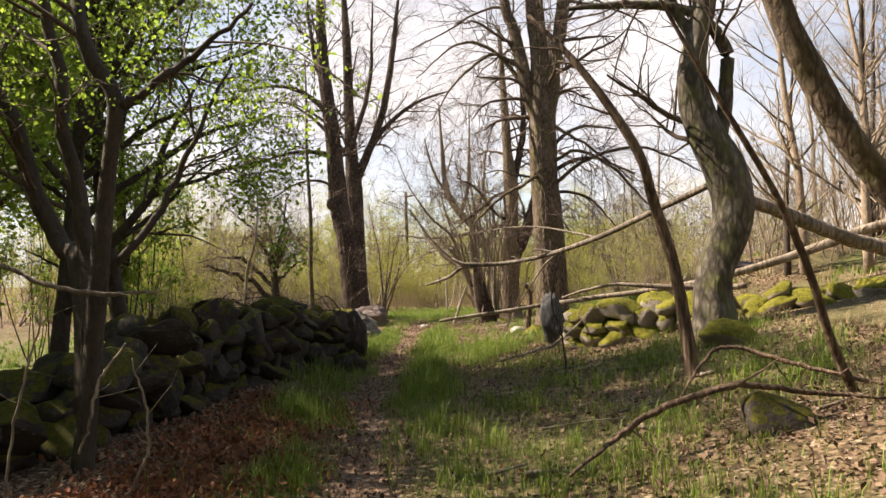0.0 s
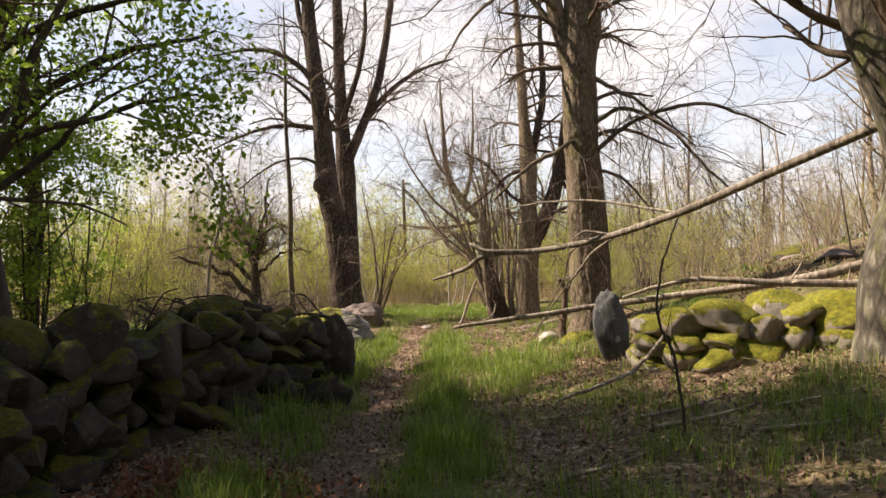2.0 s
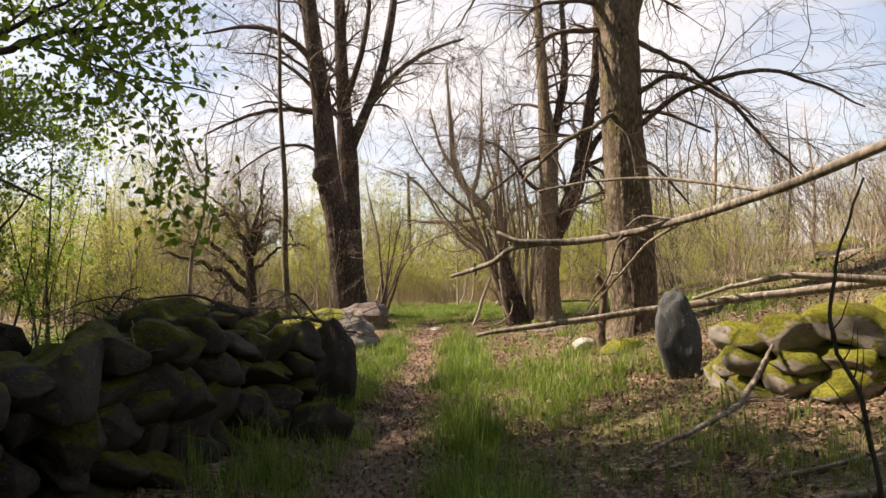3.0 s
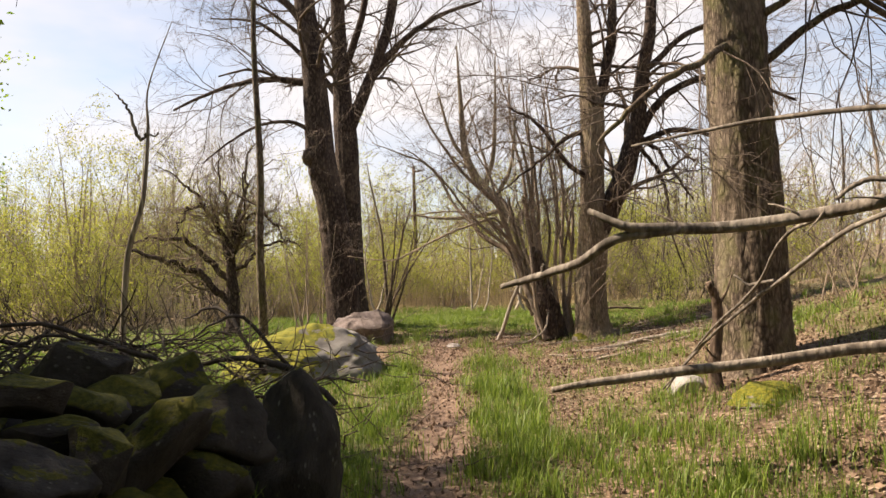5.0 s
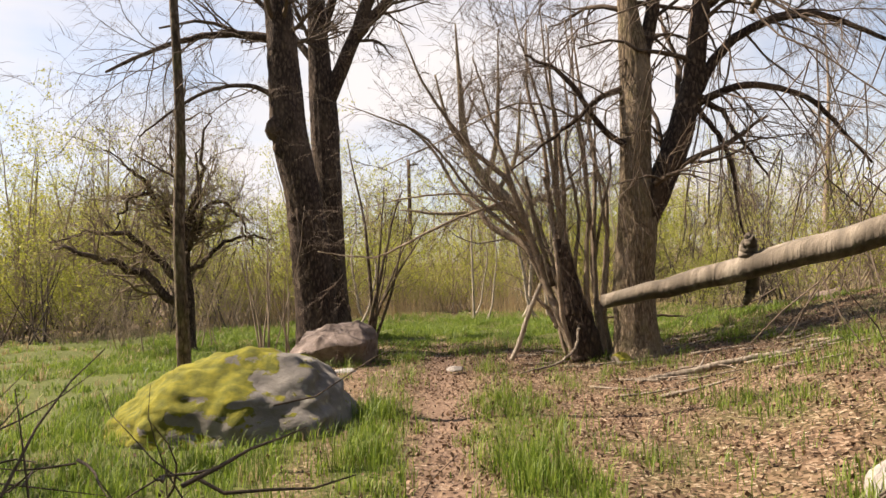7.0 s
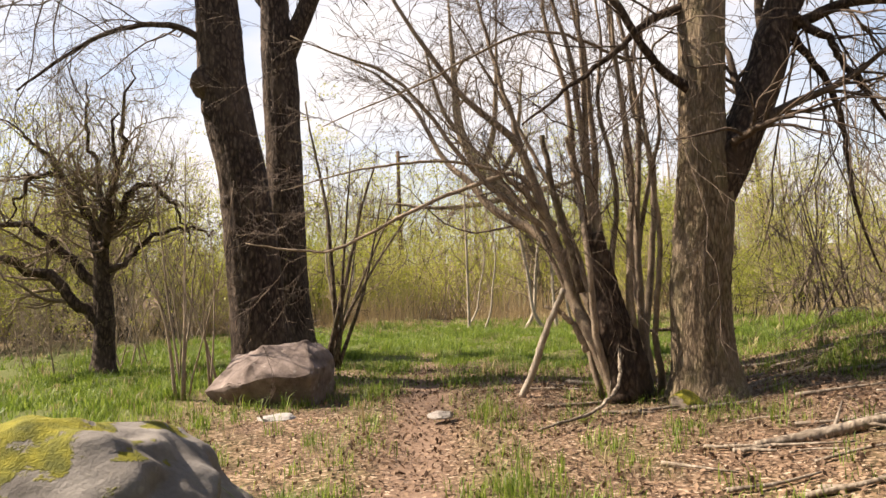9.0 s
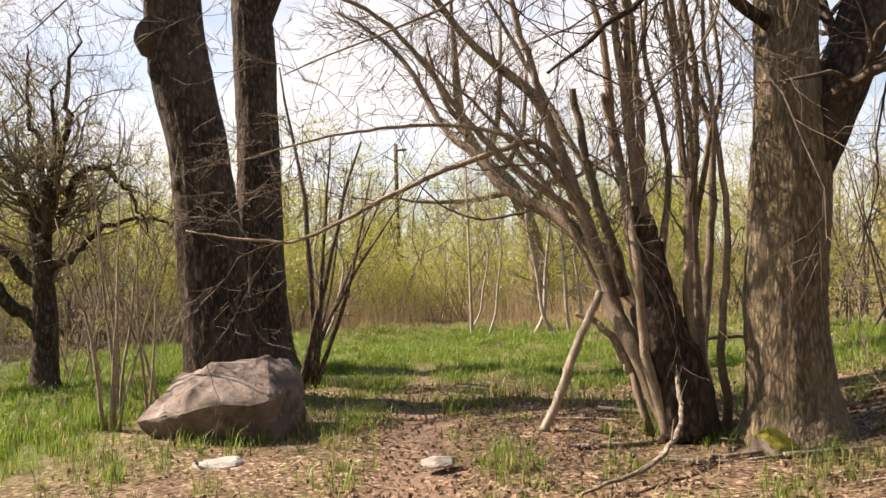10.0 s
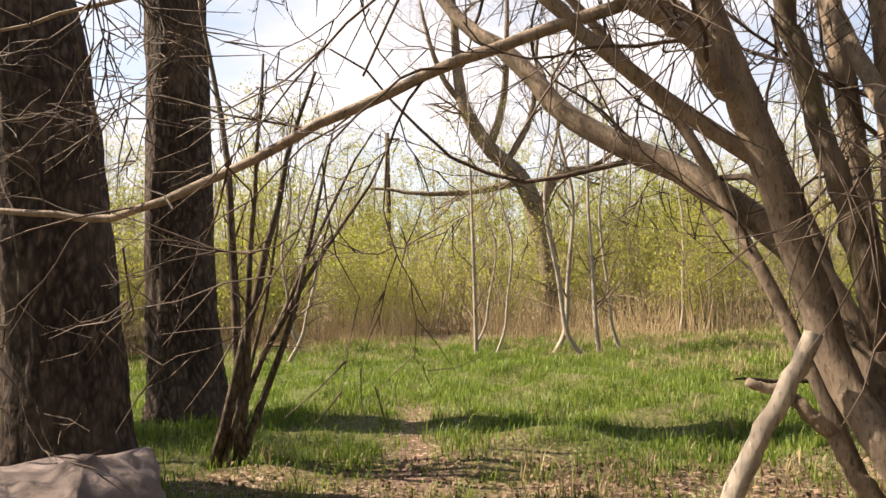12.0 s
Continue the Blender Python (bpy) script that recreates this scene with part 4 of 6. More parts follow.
hazel_stem([(1.71, 26.50, 0.00, 0.057), (1.61, 26.50, 1.01, 0.051), (1.37, 26.50, 2.20, 0.046), (1.39, 26.50, 3.32, 0.036), (1.34, 26.50, 4.45, 0.029), (1.22, 26.50, 5.21, 0.022), (1.10, 26.50, 7.00, 0.007)])
hazel_stem([(1.96, 26.60, 0.00, 0.051), (1.92, 26.60, 0.70, 0.045), (1.92, 26.60, 2.19, 0.037), (1.98, 26.60, 3.31, 0.032), (1.89, 26.60, 4.46, 0.027), (1.74, 26.60, 5.23, 0.019), (1.60, 26.60, 7.00, 0.007)])
hazel_stem([(0.55, 26.45, 2.69, 0.034), (0.22, 26.45, 2.96, 0.028), (-0.53, 26.45, 2.75, 0.024), (-1.28, 26.45, 2.41, 0.021), (-1.87, 26.45, 2.11, 0.016), (-2.44, 26.45, 2.05, 0.012), (-3.09, 26.45, 2.17, 0.006)])
hazel_stem([(0.78, 26.45, 2.12, 0.037), (0.06, 26.45, 2.65, 0.033), (-0.36, 26.45, 3.08, 0.028), (-0.79, 26.45, 3.69, 0.024), (-1.29, 26.45, 4.23, 0.019), (-1.94, 26.45, 4.52, 0.014), (-2.60, 26.45, 4.81, 0.006)])
hazel_stem([(0.50, 26.45, 2.69, 0.026), (-0.22, 26.45, 3.06, 0.019), (-1.10, 26.45, 3.11, 0.015), (-1.84, 26.45, 2.99, 0.011), (-2.66, 26.45, 2.76, 0.005)])
hazel_stem([(0.39, 26.45, 3.26, 0.033), (0.20, 26.45, 4.10, 0.028), (0.01, 26.45, 4.86, 0.021), (-0.18, 26.45, 5.66, 0.013)])
hazel_stem([(1.90, 26.80, 0.00, 0.051), (2.10, 26.90, 1.40, 0.039), (2.25, 26.90, 2.90, 0.032), (2.05, 26.90, 3.70, 0.025), (2.00, 26.90, 4.50, 0.019), (2.30, 26.90, 5.40, 0.010)])
hazel_stem([(1.35, 26.00, 0.00, 0.045), (1.15, 25.90, 1.00, 0.039), (1.10, 25.90, 1.90, 0.032), (1.05, 26.45, 2.98, 0.030), (0.97, 26.45, 3.35, 0.024)], False)
hazel_stem([(1.50, 26.60, 0.00, 0.045), (1.20, 26.80, 1.60, 0.035), (0.75, 27.00, 3.00, 0.025), (0.20, 27.20, 4.20, 0.019), (-0.40, 27.30, 5.40, 0.007)])
hazel_stem([(1.75, 26.20, 0.00, 0.045), (1.60, 26.10, 1.50, 0.039), (1.62, 26.10, 3.00, 0.029), (1.50, 26.10, 4.60, 0.021), (1.45, 26.00, 6.00, 0.007)])
hazel_stem([(1.62, 26.10, 0.00, 0.102), (1.45, 26.10, 0.70, 0.109), (1.25, 26.15, 1.50, 0.083), (1.12, 26.15, 2.15, 0.057)], False, BARK_DARK, "rotten broken stump")
hazel_stem([(2.05, 26.40, 0.00, 0.039), (1.95, 26.20, 1.00, 0.032), (2.00, 26.10, 2.20, 0.025), (1.85, 26.10, 3.60, 0.019), (1.90, 26.10, 5.00, 0.007)])
hazel_stem([(1.30, 26.40, 0.00, 0.039), (0.95, 26.60, 1.20, 0.032), (0.50, 26.80, 2.30, 0.025), (-0.10, 26.90, 3.20, 0.019), (-0.90, 27.00, 4.00, 0.007)])
hazel_stem([(1.67, 26.5, 0.06, 0.055), (1.31, 26.5, 1.02, 0.049), (1.23, 26.5, 2.21, 0.044), (1.12, 26.5, 3.03, 0.038), (1.08, 26.5, 3.85, 0.032), (0.93, 26.5, 4.54, 0.026), (0.81, 26.5, 5.22, 0.021), (0.78, 26.5, 6.14, 0.015)])
hazel_stem([(1.51, 26.3, 0.1, 0.06), (1.38, 26.3, 1.03, 0.052), (1.31, 26.3, 1.9, 0.044), (1.18, 26.3, 2.92, 0.036), (1.17, 26.3, 4.17, 0.028), (1.11, 26.3, 5.13, 0.02), (1.08, 26.3, 6.11, 0.012)])
hazel_stem([(1.99, 26.7, 0.09, 0.045), (1.94, 26.7, 0.54, 0.04), (1.88, 26.7, 1.59, 0.035), (1.9, 26.7, 2.73, 0.03), (1.88, 26.7, 3.87, 0.025), (1.74, 26.7, 4.8, 0.02), (1.62, 26.7, 6.37, 0.01)], False)
hazel_stem([(2.09, 26.8, 0.07, 0.04), (2.05, 26.8, 0.68, 0.035), (1.98, 26.8, 1.59, 0.031), (2.16, 26.8, 2.73, 0.026), (2.35, 26.8, 3.49, 0.021), (2.29, 26.8, 4.5, 0.017), (2.58, 26.8, 4.81, 0.012)], False)
hazel_stem([(1.37, 26.35, 0.6, 0.085), (1.2, 26.57, 1.32, 0.077), (0.96, 26.78, 1.86, 0.068), (0.63, 27.0, 2.19, 0.06), (0.12, 27.22, 2.54, 0.052), (-0.21, 27.43, 2.99, 0.043), (-0.56, 27.65, 3.37, 0.035), (-1.0, 27.87, 4.2, 0.027), (-1.47, 28.08, 4.71, 0.018), (-1.92, 28.3, 5.06, 0.01)])
hazel_stem([(1.03, 26.1, 1.34, 0.05), (0.88, 26.1, 1.91, 0.043), (0.77, 26.1, 2.55, 0.037), (0.66, 26.1, 3.34, 0.03)], False, BARK_BROWN, "snapped dead stem")
hazel_stem([(1.4, 26.4, 1.02, 0.04), (1.51, 26.4, 1.82, 0.034), (1.63, 26.4, 2.7, 0.028), (1.42, 26.4, 3.67, 0.022), (1.48, 26.4, 4.71, 0.016), (1.38, 26.4, 5.77, 0.01)])
hazel_stem([(1.9, 26.4, 4.32, 0.022), (1.3, 26.32, 4.54, 0.019), (0.49, 26.23, 4.65, 0.017), (-0.25, 26.15, 4.39, 0.014), (-0.91, 26.07, 4.04, 0.011), (-2.17, 25.9, 3.48, 0.006)])
hazel_stem([(1.1, 26.35, 0.6, 0.045), (0.85, 26.4, 0.95, 0.035), (0.68, 26.45, 1.1, 0.028), (0.46, 26.5, 1.22, 0.018)], False)
hazel_stem([(0.76, 26.45, 2.2, 0.055), (0.45, 26.39, 2.53, 0.041), (0.21, 26.32, 2.72, 0.031), (0.06, 26.26, 2.85, 0.021), (-0.3, 26.2, 3.3, 0.012)])
hazel_stem([(1.5, 26.05, 0.0, 0.19), (1.36, 26.05, 0.7, 0.16), (1.25, 26.05, 1.4, 0.12), (1.17, 26.05, 2.05, 0.07)], False, BARK_DARK, "rotten broken stump")
hazel_stem([(1.74, 26.2, 0.0, 0.16), (1.6, 26.2, 0.6, 0.125), (1.45, 26.2, 1.18, 0.09), (1.36, 26.2, 1.68, 0.05)], False, BARK_DARK, "rotten broken stump")
tw = Geo()
crown(rng_h, carried, HAZEL_TW, tw)
part("twig_spray", tw, TWIG_DARK, hazel, kind="stuff")


def stick(name, ctrl, material, label, category="fallen branch", group="", sides=12, twigs=0, seed=0, lump=0.06, lying=False):
    """A dead branch lying or leaning, with broken side shoots; lying: heights are over the ground."""
    if lying:
        ctrl = [(x, y, z + gz(x, y), r) for x, y, z, r in ctrl]
    rng = np.random.default_rng(500 + seed)
    q, s = spline(ctrl, 36)
    q = q + np.cumsum(rng.normal(0, 0.006, q.shape), 0)
    base = tuple(q[0])
    top = thing(name, base, label, category, group)
    g = Geo()
    tubes(g, q[None], s[None], sides, lump, rng)
    branch = part("branch", g, material, top)
    if twigs:
        at, way, rad = spawn(rng, q[None], s[None], twigs, 0.15, 1, 55, 0.4)
        p, r = shoots(rng, at, way, rng.uniform(0.12, 0.5, len(at)), np.clip(rad, 0.004, 0.02), 4, 0.15, 0.05)
        for i in range(len(p)):
            g = Geo()
            tubes(g, p[i:i + 1], r[i:i + 1], 6)
            part("side_shoot", g, material, branch, base=top.location)
    return top


# the broken limb that hangs across, its drooping fork, and the log under it
limb = thing("hanging_limb", (4.2, 11.0, 2.75), "bleached broken limb hanging from the bent tree across the gap", "fallen branch")
rng_l = np.random.default_rng(31)
for name, ctrl in (("branch", [(4.35, 10.75, 2.95, 0.054), (3.7, 11.9, 2.62, 0.052), (2.9, 13.1, 2.25, 0.049), (2.0, 14.3, 1.98, 0.044), (1.25, 14.72, 1.88, 0.043), (0.7, 14.74, 1.89, 0.04), (0.42, 14.77, 1.92, 0.034), (0.2, 14.88, 2.05, 0.02)]),
                   ("fork", [(0.8, 14.72, 1.87, 0.034), (0.38, 14.82, 1.83, 0.036), (0.12, 15.12, 1.67, 0.037), (-0.15, 15.42, 1.585, 0.032), (-0.43, 15.67, 1.5, 0.022)]),
                   ("spur", [(2.3, 14.0, 2.04, 0.018), (1.9, 14.25, 2.12, 0.018), (1.7, 14.35, 2.0, 0.012)])) + (("prop", [(1.9, 14.5, 1.97, 0.016), (1.84, 15.3, 1.82, 0.015), (1.81, 15.85, 1.4, 0.014), (1.65, 16.7, 0.9, 0.012), (1.48, 17.5, 0.25, 0.008)]),
                   ("prop", [(2.3, 14.1, 2.03, 0.021), (2.15, 15.0, 1.85, 0.020), (1.95, 15.8, 1.45, 0.018), (1.72, 16.7, 0.95, 0.014), (1.4, 17.4, 0.3, 0.009)]),
                   ("spur", [(1.95, 15.8, 1.45, 0.016), (1.8, 16.0, 1.42, 0.013), (1.72, 16.05, 1.5, 0.008)]),
                   ("branch", [(2.9, 13.1, 2.25, 0.024), (2.2, 13.9, 2.5, 0.019), (1.5, 14.6, 2.62, 0.017), (0.6, 15.2, 2.55, 0.009)]),
                   ("knot", [(-0.10, 15.37, 1.60, 0.026), (-0.105, 15.37, 1.66, 0.022), (-0.13, 15.35, 1.70, 0.01)]),
                   ("spur", [(-0.09, 15.38, 1.60, 0.02), (-0.10, 15.39, 1.52, 0.015), (-0.12, 15.4, 1.46, 0.007)])):
    q, s = spline(ctrl, 30)
    g = Geo()
    tubes(g, (q + np.cumsum(rng_l.normal(0, 0.003, q.shape), 0))[None], s[None], 16, 0.04, rng_l)
    part(name, g, LIMB_GREY, limb)
g = Geo()
q, s = spline([(4.35, 10.75, 2.95, 0.054), (2.9, 13.1, 2.25, 0.049), (2.0, 14.3, 1.98, 0.044), (0.62, 14.92, 1.9, 0.037)], 20)
at, way, rad = spawn(rng_l, q[None], s[None], 9, 0.2, 1, 60, 0.25)
p, r = shoots(rng_l, at, way, rng_l.uniform(0.1, 0.5, len(at)), rad, 4, 0.15, 0)
for i in range(len(p)):
    g = Geo()
    tubes(g, p[i:i + 1], r[i:i + 1], 6)
    part("side_shoot", g, DEADWOOD, limb)

stick("fallen_log", [(-0.12, 15.0, 0.72, 0.022), (0.5, 14.95, 0.81, 0.034), (1.2, 14.85, 0.88, 0.038), (2.1, 14.7, 0.985, 0.043), (2.87, 14.4, 1.11, 0.047), (4.0, 14.0, 1.25, 0.054), (5.0, 13.5, 1.42, 0.064), (6.4, 13.0, 1.8, 0.077), (7.8, 12.2, 2.3, 0.096), (9.5, 11.5, 2.5, 0.109)],
      DEADWOOD, "long bleached fallen trunk lying across the mossy wall", "log", sides=16, twigs=9, seed=1)
stick("fallen_log", [(4.45, 10.9, 2.75, 0.09), (5.2, 11.0, 2.5, 0.10), (6.3, 11.2, 2.1, 0.12), (7.2, 11.3, 1.85, 0.13)], DEADWOOD, "thick broken pale limb beside the bent tree", "log", sides=14, seed=2)
stick("fallen_branch", [(2.3, 13.9, 1.15, 0.02), (3.2, 13.6, 1.38, 0.035), (4.3, 13.4, 1.32, 0.05), (5.6, 13.1, 1.35, 0.055)], DEADWOOD, "pale dead branch lying on the wall stones", seed=3, twigs=4)
stick("fallen_branch", [(0.75, 10.4, 0.32, 0.012), (1.4, 10.9, 0.42, 0.02), (1.9, 11.5, 0.55, 0.022), (2.3, 12.0, 0.75, 0.014)], DEADWOOD, "pale dead branch on the leaf litter", seed=4, twigs=4)
stick("fallen_branch", [(0.8, 4.9, 0.15, 0.012), (1.35, 5.2, 0.42, 0.022), (2.0, 5.3, 0.62, 0.026), (2.6, 5.25, 0.55, 0.02), (3.2, 5.2, 0.5, 0.012)], DEADWOOD_DARK, "dark arched dead branch on the bank", seed=5, twigs=4)
stick("fallen_branch", [(1.95, 6.0, 0.45, 0.012), (2.35, 6.1, 0.85, 0.016), (2.8, 6.0, 0.75, 0.02), (3.4, 5.4, 0.55, 0.014)], DEADWOOD_DARK, "grey bent dead branch in the grass", seed=6, twigs=4)
stick("dead_sapling", [(1.55, 9.3, 0.2, 0.014), (1.52, 9.35, 0.8, 0.013), (1.42, 9.4, 1.2, 0.01), (1.62, 9.4, 1.9, 0.006)], BARK_SHRUB, "thin dark sapling with broken shoots", "sapling", seed=7, twigs=7, sides=8)
stick("broken_stump", [(2.02, 17.45, 0.1, 0.085), (2.03, 17.5, 0.6, 0.07), (2.1, 17.55, 1.1, 0.06), (1.98, 17.5, 1.4, 0.035)], DEADWOOD_DARK, "rotten broken stump beside a large tree", "stump", seed=8, twigs=3)
stick("leaning_pole", [(0.29, 26.7, 0.0, 0.05), (0.48, 26.56, 0.45, 0.046), (0.58, 26.46, 0.85, 0.044), (0.80, 26.3, 1.4, 0.038)], BARK_PALE, "pale broken pole propped against the hazel clump", "branch", seed=9)
stick("fallen_branch", [(1.9, 23.4, 0.05, 0.03), (2.5, 23.45, 0.06, 0.05), (3.1, 23.3, 0.07, 0.045), (4.6, 23.2, 0.06, 0.03)], DEADWOOD, "pale dead branch among leaf litter", seed=10, twigs=5, lying=True)
stick("fallen_branch", [(0.2, 24.3, 0.08, 0.012), (0.9, 24.8, 0.14, 0.02), (1.3, 25.4, 0.35, 0.02), (1.5, 26.0, 0.7, 0.02)], DEADWOOD, "pale crooked branch leaning on the hazel clump", seed=11, twigs=4)

stick("dead_shoot", [(-2.35, 4.7, -0.02, 0.008), (-2.05, 4.7, 0.35, 0.009), (-1.98, 4.7, 0.72, 0.008), (-2.1, 4.7, 1.12, 0.005)], DEADWOOD, "thin pale dead shoot before the wall", "shoot", seed=30, twigs=3, sides=7)
stick("dead_shoot", [(-2.6, 5.0, 0.4, 0.010), (-2.48, 5.0, 0.85, 0.012), (-2.3, 5.05, 1.15, 0.006)], DEADWOOD, "thin pale dead shoot before the wall", "shoot", seed=31, twigs=2, sides=7)
stick("dead_shoot", [(-2.9, 4.6, 0.1, 0.008), (-2.85, 4.6, 0.7, 0.009), (-2.7, 4.6, 1.2, 0.007), (-2.62, 4.6, 1.5, 0.004)], DEADWOOD, "thin pale dead shoot before the wall", "shoot", seed=32, twigs=3, sides=7)
stick("broken_bough", [(-3.5, 5.2, 1.85, 0.016), (-2.95, 5.25, 1.62, 0.018), (-2.55, 5.35, 1.53, 0.018), (-2.15, 5.4, 1.52, 0.010)], DEADWOOD, "pale dead bough across the leafy shrub", "branch", seed=33, twigs=3, sides=8)
stick("dead_shoot", [(-3.1, 11.2, 0.6, 0.012), (-2.8, 10.8, 1.0, 0.012), (-2.65, 10.6, 1.3, 0.006)], DEADWOOD, "thin dead shoot on the wall", "shoot", seed=34, twigs=3, sides=7)
stick("dark_branch", [(5.2, 31.6, 0.35, 0.02), (4.3, 31.4, 0.4, 0.035), (3.2, 31.2, 0.42, 0.03), (2.4, 31.0, 0.5, 0.012)], DEADWOOD_DARK, "dark dead branch lying in the meadow grass", seed=35, twigs=3)

# saplings on the left, thin leaning shoots by the twin tree
tree("dead_sapling", 40, (-5.72, 20.2, gz(-5.72, 20.2)), [(-5.78, 20.2, 0, 0.055), (-5.74, 20.2, 0.9, 0.047), (-5.64, 20.2, 2.1, 0.042), (-5.4, 20.2, 2.9, 0.035), (-5.3, 20.2, 3.9, 0.026), (-5.28, 20.2, 4.6, 0.012), (-4.9, 20.2, 5.6, 0.006)],
     [[(-5.4, 20.2, 3.8, 0.03), (-5.6, 20.2, 4.3, 0.02), (-5.8, 20.2, 4.5, 0.01)], [(-5.42, 20.2, 3.8, 0.02), (-5.0, 20.2, 3.9, 0.012)]], [(2, 0.6, 1.0, 50, 0.3, 0.3, 3, 0.2, 0, 3)],
     (DEADWOOD, DEADWOOD, TWIG_DARK), "broken grey-brown dead sapling standing in the field edge", "sapling", sides=12)
tree("sapling", 41, (-4.21, 22.3, gz(-4.21, 22.3)), [(-4.21, 22.3, 0, 0.095), (-4.19, 22.3, 0.65, 0.083), (-4.22, 22.3, 2.2, 0.07), (-4.17, 22.3, 3.68, 0.062), (-4.23, 22.3, 5.81, 0.05), (-4.2, 22.3, 7.2, 0.04), (-4.2, 22.3, 9, 0.015)], [],
     [(12, 0.1, 1.0, 65, 0.3, 0.7, 5, 0.2, 0, 4), (3, 0.3, 1, 45, 0.6, 0.3, 3, 0.2, 0, 3)], (BARK_BROWN, BARK_BROWN, TWIG_DARK), "slim bare upright sapling with short twigs", "sapling", sides=14)

# gnarled apple-like tree in the field
tree("gnarled_tree", 42, (-7.65, 31.8, gz(-7.65, 31.8)), [(-7.67, 31.8, -0.1, 0.24), (-7.64, 31.8, 0.5, 0.21), (-7.62, 31.8, 1.2, 0.20), (-7.66, 31.8, 2.3, 0.13), (-7.45, 31.8, 3.2, 0.055), (-7.2, 31.8, 4.4, 0.015)],
     [[(-7.65, 31.8, 0.9, 0.12), (-8.3, 31.7, 1.5, 0.11), (-9.0, 31.6, 2.0, 0.09), (-9.6, 31.5, 2.3, 0.07), (-10.6, 31.4, 2.5, 0.03)],
      [(-7.64, 31.8, 1.6, 0.11), (-8.2, 32.0, 2.4, 0.09), (-8.8, 32.1, 3.0, 0.07), (-9.8, 32.2, 3.3, 0.04), (-11, 32.3, 3.1, 0.02)],
      [(-7.66, 31.8, 2.2, 0.10), (-8.0, 31.9, 3.2, 0.08), (-8.5, 32, 4.0, 0.05), (-9.2, 32, 4.6, 0.02)],
      [(-7.64, 31.8, 2.2, 0.09), (-7.2, 31.6, 2.9, 0.07), (-6.8, 31.4, 3.9, 0.045), (-6.6, 31.2, 5.0, 0.02)],
      [(-7.62, 31.8, 2.0, 0.07), (-6.9, 31.9, 2.5, 0.055), (-6.2, 32, 2.9, 0.035), (-5.6, 32, 2.7, 0.015)],
      [(-7.68, 31.8, 2.3, 0.09), (-8.43, 31.7, 4.1, 0.06), (-9.0, 31.6, 4.8, 0.04), (-9.46, 31.6, 5.4, 0.015)],
      [(-7.52, 31.8, 2.7, 0.08), (-6.99, 31.9, 3.65, 0.06), (-6.46, 32.0, 3.6, 0.04), (-6.1, 32.0, 2.9, 0.015)],
      [(-7.52, 31.8, 2.8, 0.08), (-7.21, 31.7, 4.3, 0.055), (-6.95, 31.6, 5.4, 0.035), (-6.8, 31.6, 6.2, 0.012)],
      [(-7.65, 31.8, 2.5, 0.08), (-7.97, 32.0, 3.8, 0.055), (-8.19, 32.1, 4.9, 0.035), (-7.95, 32.1, 5.9, 0.012)],
      [(-8.4, 31.7, 4.1, 0.05), (-9.02, 31.5, 3.83, 0.04), (-9.6, 31.4, 3.1, 0.015)]],
     [(12, 0.12, 1.0, 60, 0.4, 1.7, 7, 0.26, 0.09, 5), (7, 0.15, 1.0, 55, 0.6, 0.8, 5, 0.28, 0.06, 4), (4, 0.2, 1.0, 50, 0.7, 0.32, 3, 0.28, 0.05, 3)],
     (BARK_DARK, BARK_DARK, TWIG_BROWN), "low gnarled bare tree with twisted dark limbs in the field", leaf=(LEAF_YELLOW, 1, 0.02, "tiny opening buds"), gnarl=0.05)


# stems that lean beside the twin tree
def shoot_clump(seed, base, n, spread, height, radius, material, label, lean=(0, 0), tw=(5, 0.3, 1, 40, 0.5, 0.5, 5, 0.2, 0.03, 3), leaf=None, name="shrub", stem_kind=True):
    """A clump of thin upright stems from one stool."""
    rng = np.random.default_rng(seed)
    top = thing(name, base, label, "shrub")
    st = np.array(base) + np.stack([rng.normal(0, spread * 0.2, n), rng.normal(0, spread * 0.2, n), np.full(n, -0.05)], 1)
    way = unit(np.stack([rng.normal(lean[0], 0.22 * spread, n), rng.normal(lean[1], 0.22 * spread, n), np.ones(n)], 1))
    p, r = shoots(rng, st, way, height * rng.uniform(0.6, 1.1, n), radius * rng.uniform(0.5, 1.2, n), 9, 0.06, 0.03, 0.25)
    for i in range(n):
        g = Geo()
        tubes(g, p[i:i + 1], r[i:i + 1], 7)
        part("stem", g, material, top)
    t = Geo()
    tips = crown(rng, [(p[i], r[i]) for i in range(n)], [tw, (4, 0.2, 1, 42, 0.6, tw[5] * 0.45, 3, 0.2, 0.02, 3)], t)
    part("twig_spray", t, TWIG_BROWN, top, kind="stuff")
    if leaf:
        g = Geo()
        pts = np.repeat(tips.reshape(-1, 3), leaf[1], 0)
        leaves(rng, g, pts + rng.normal(0, leaf[2], pts.shape), leaf[2])
        part("foliage", g, leaf[0], top, leaf[3], "stuff")
    return top


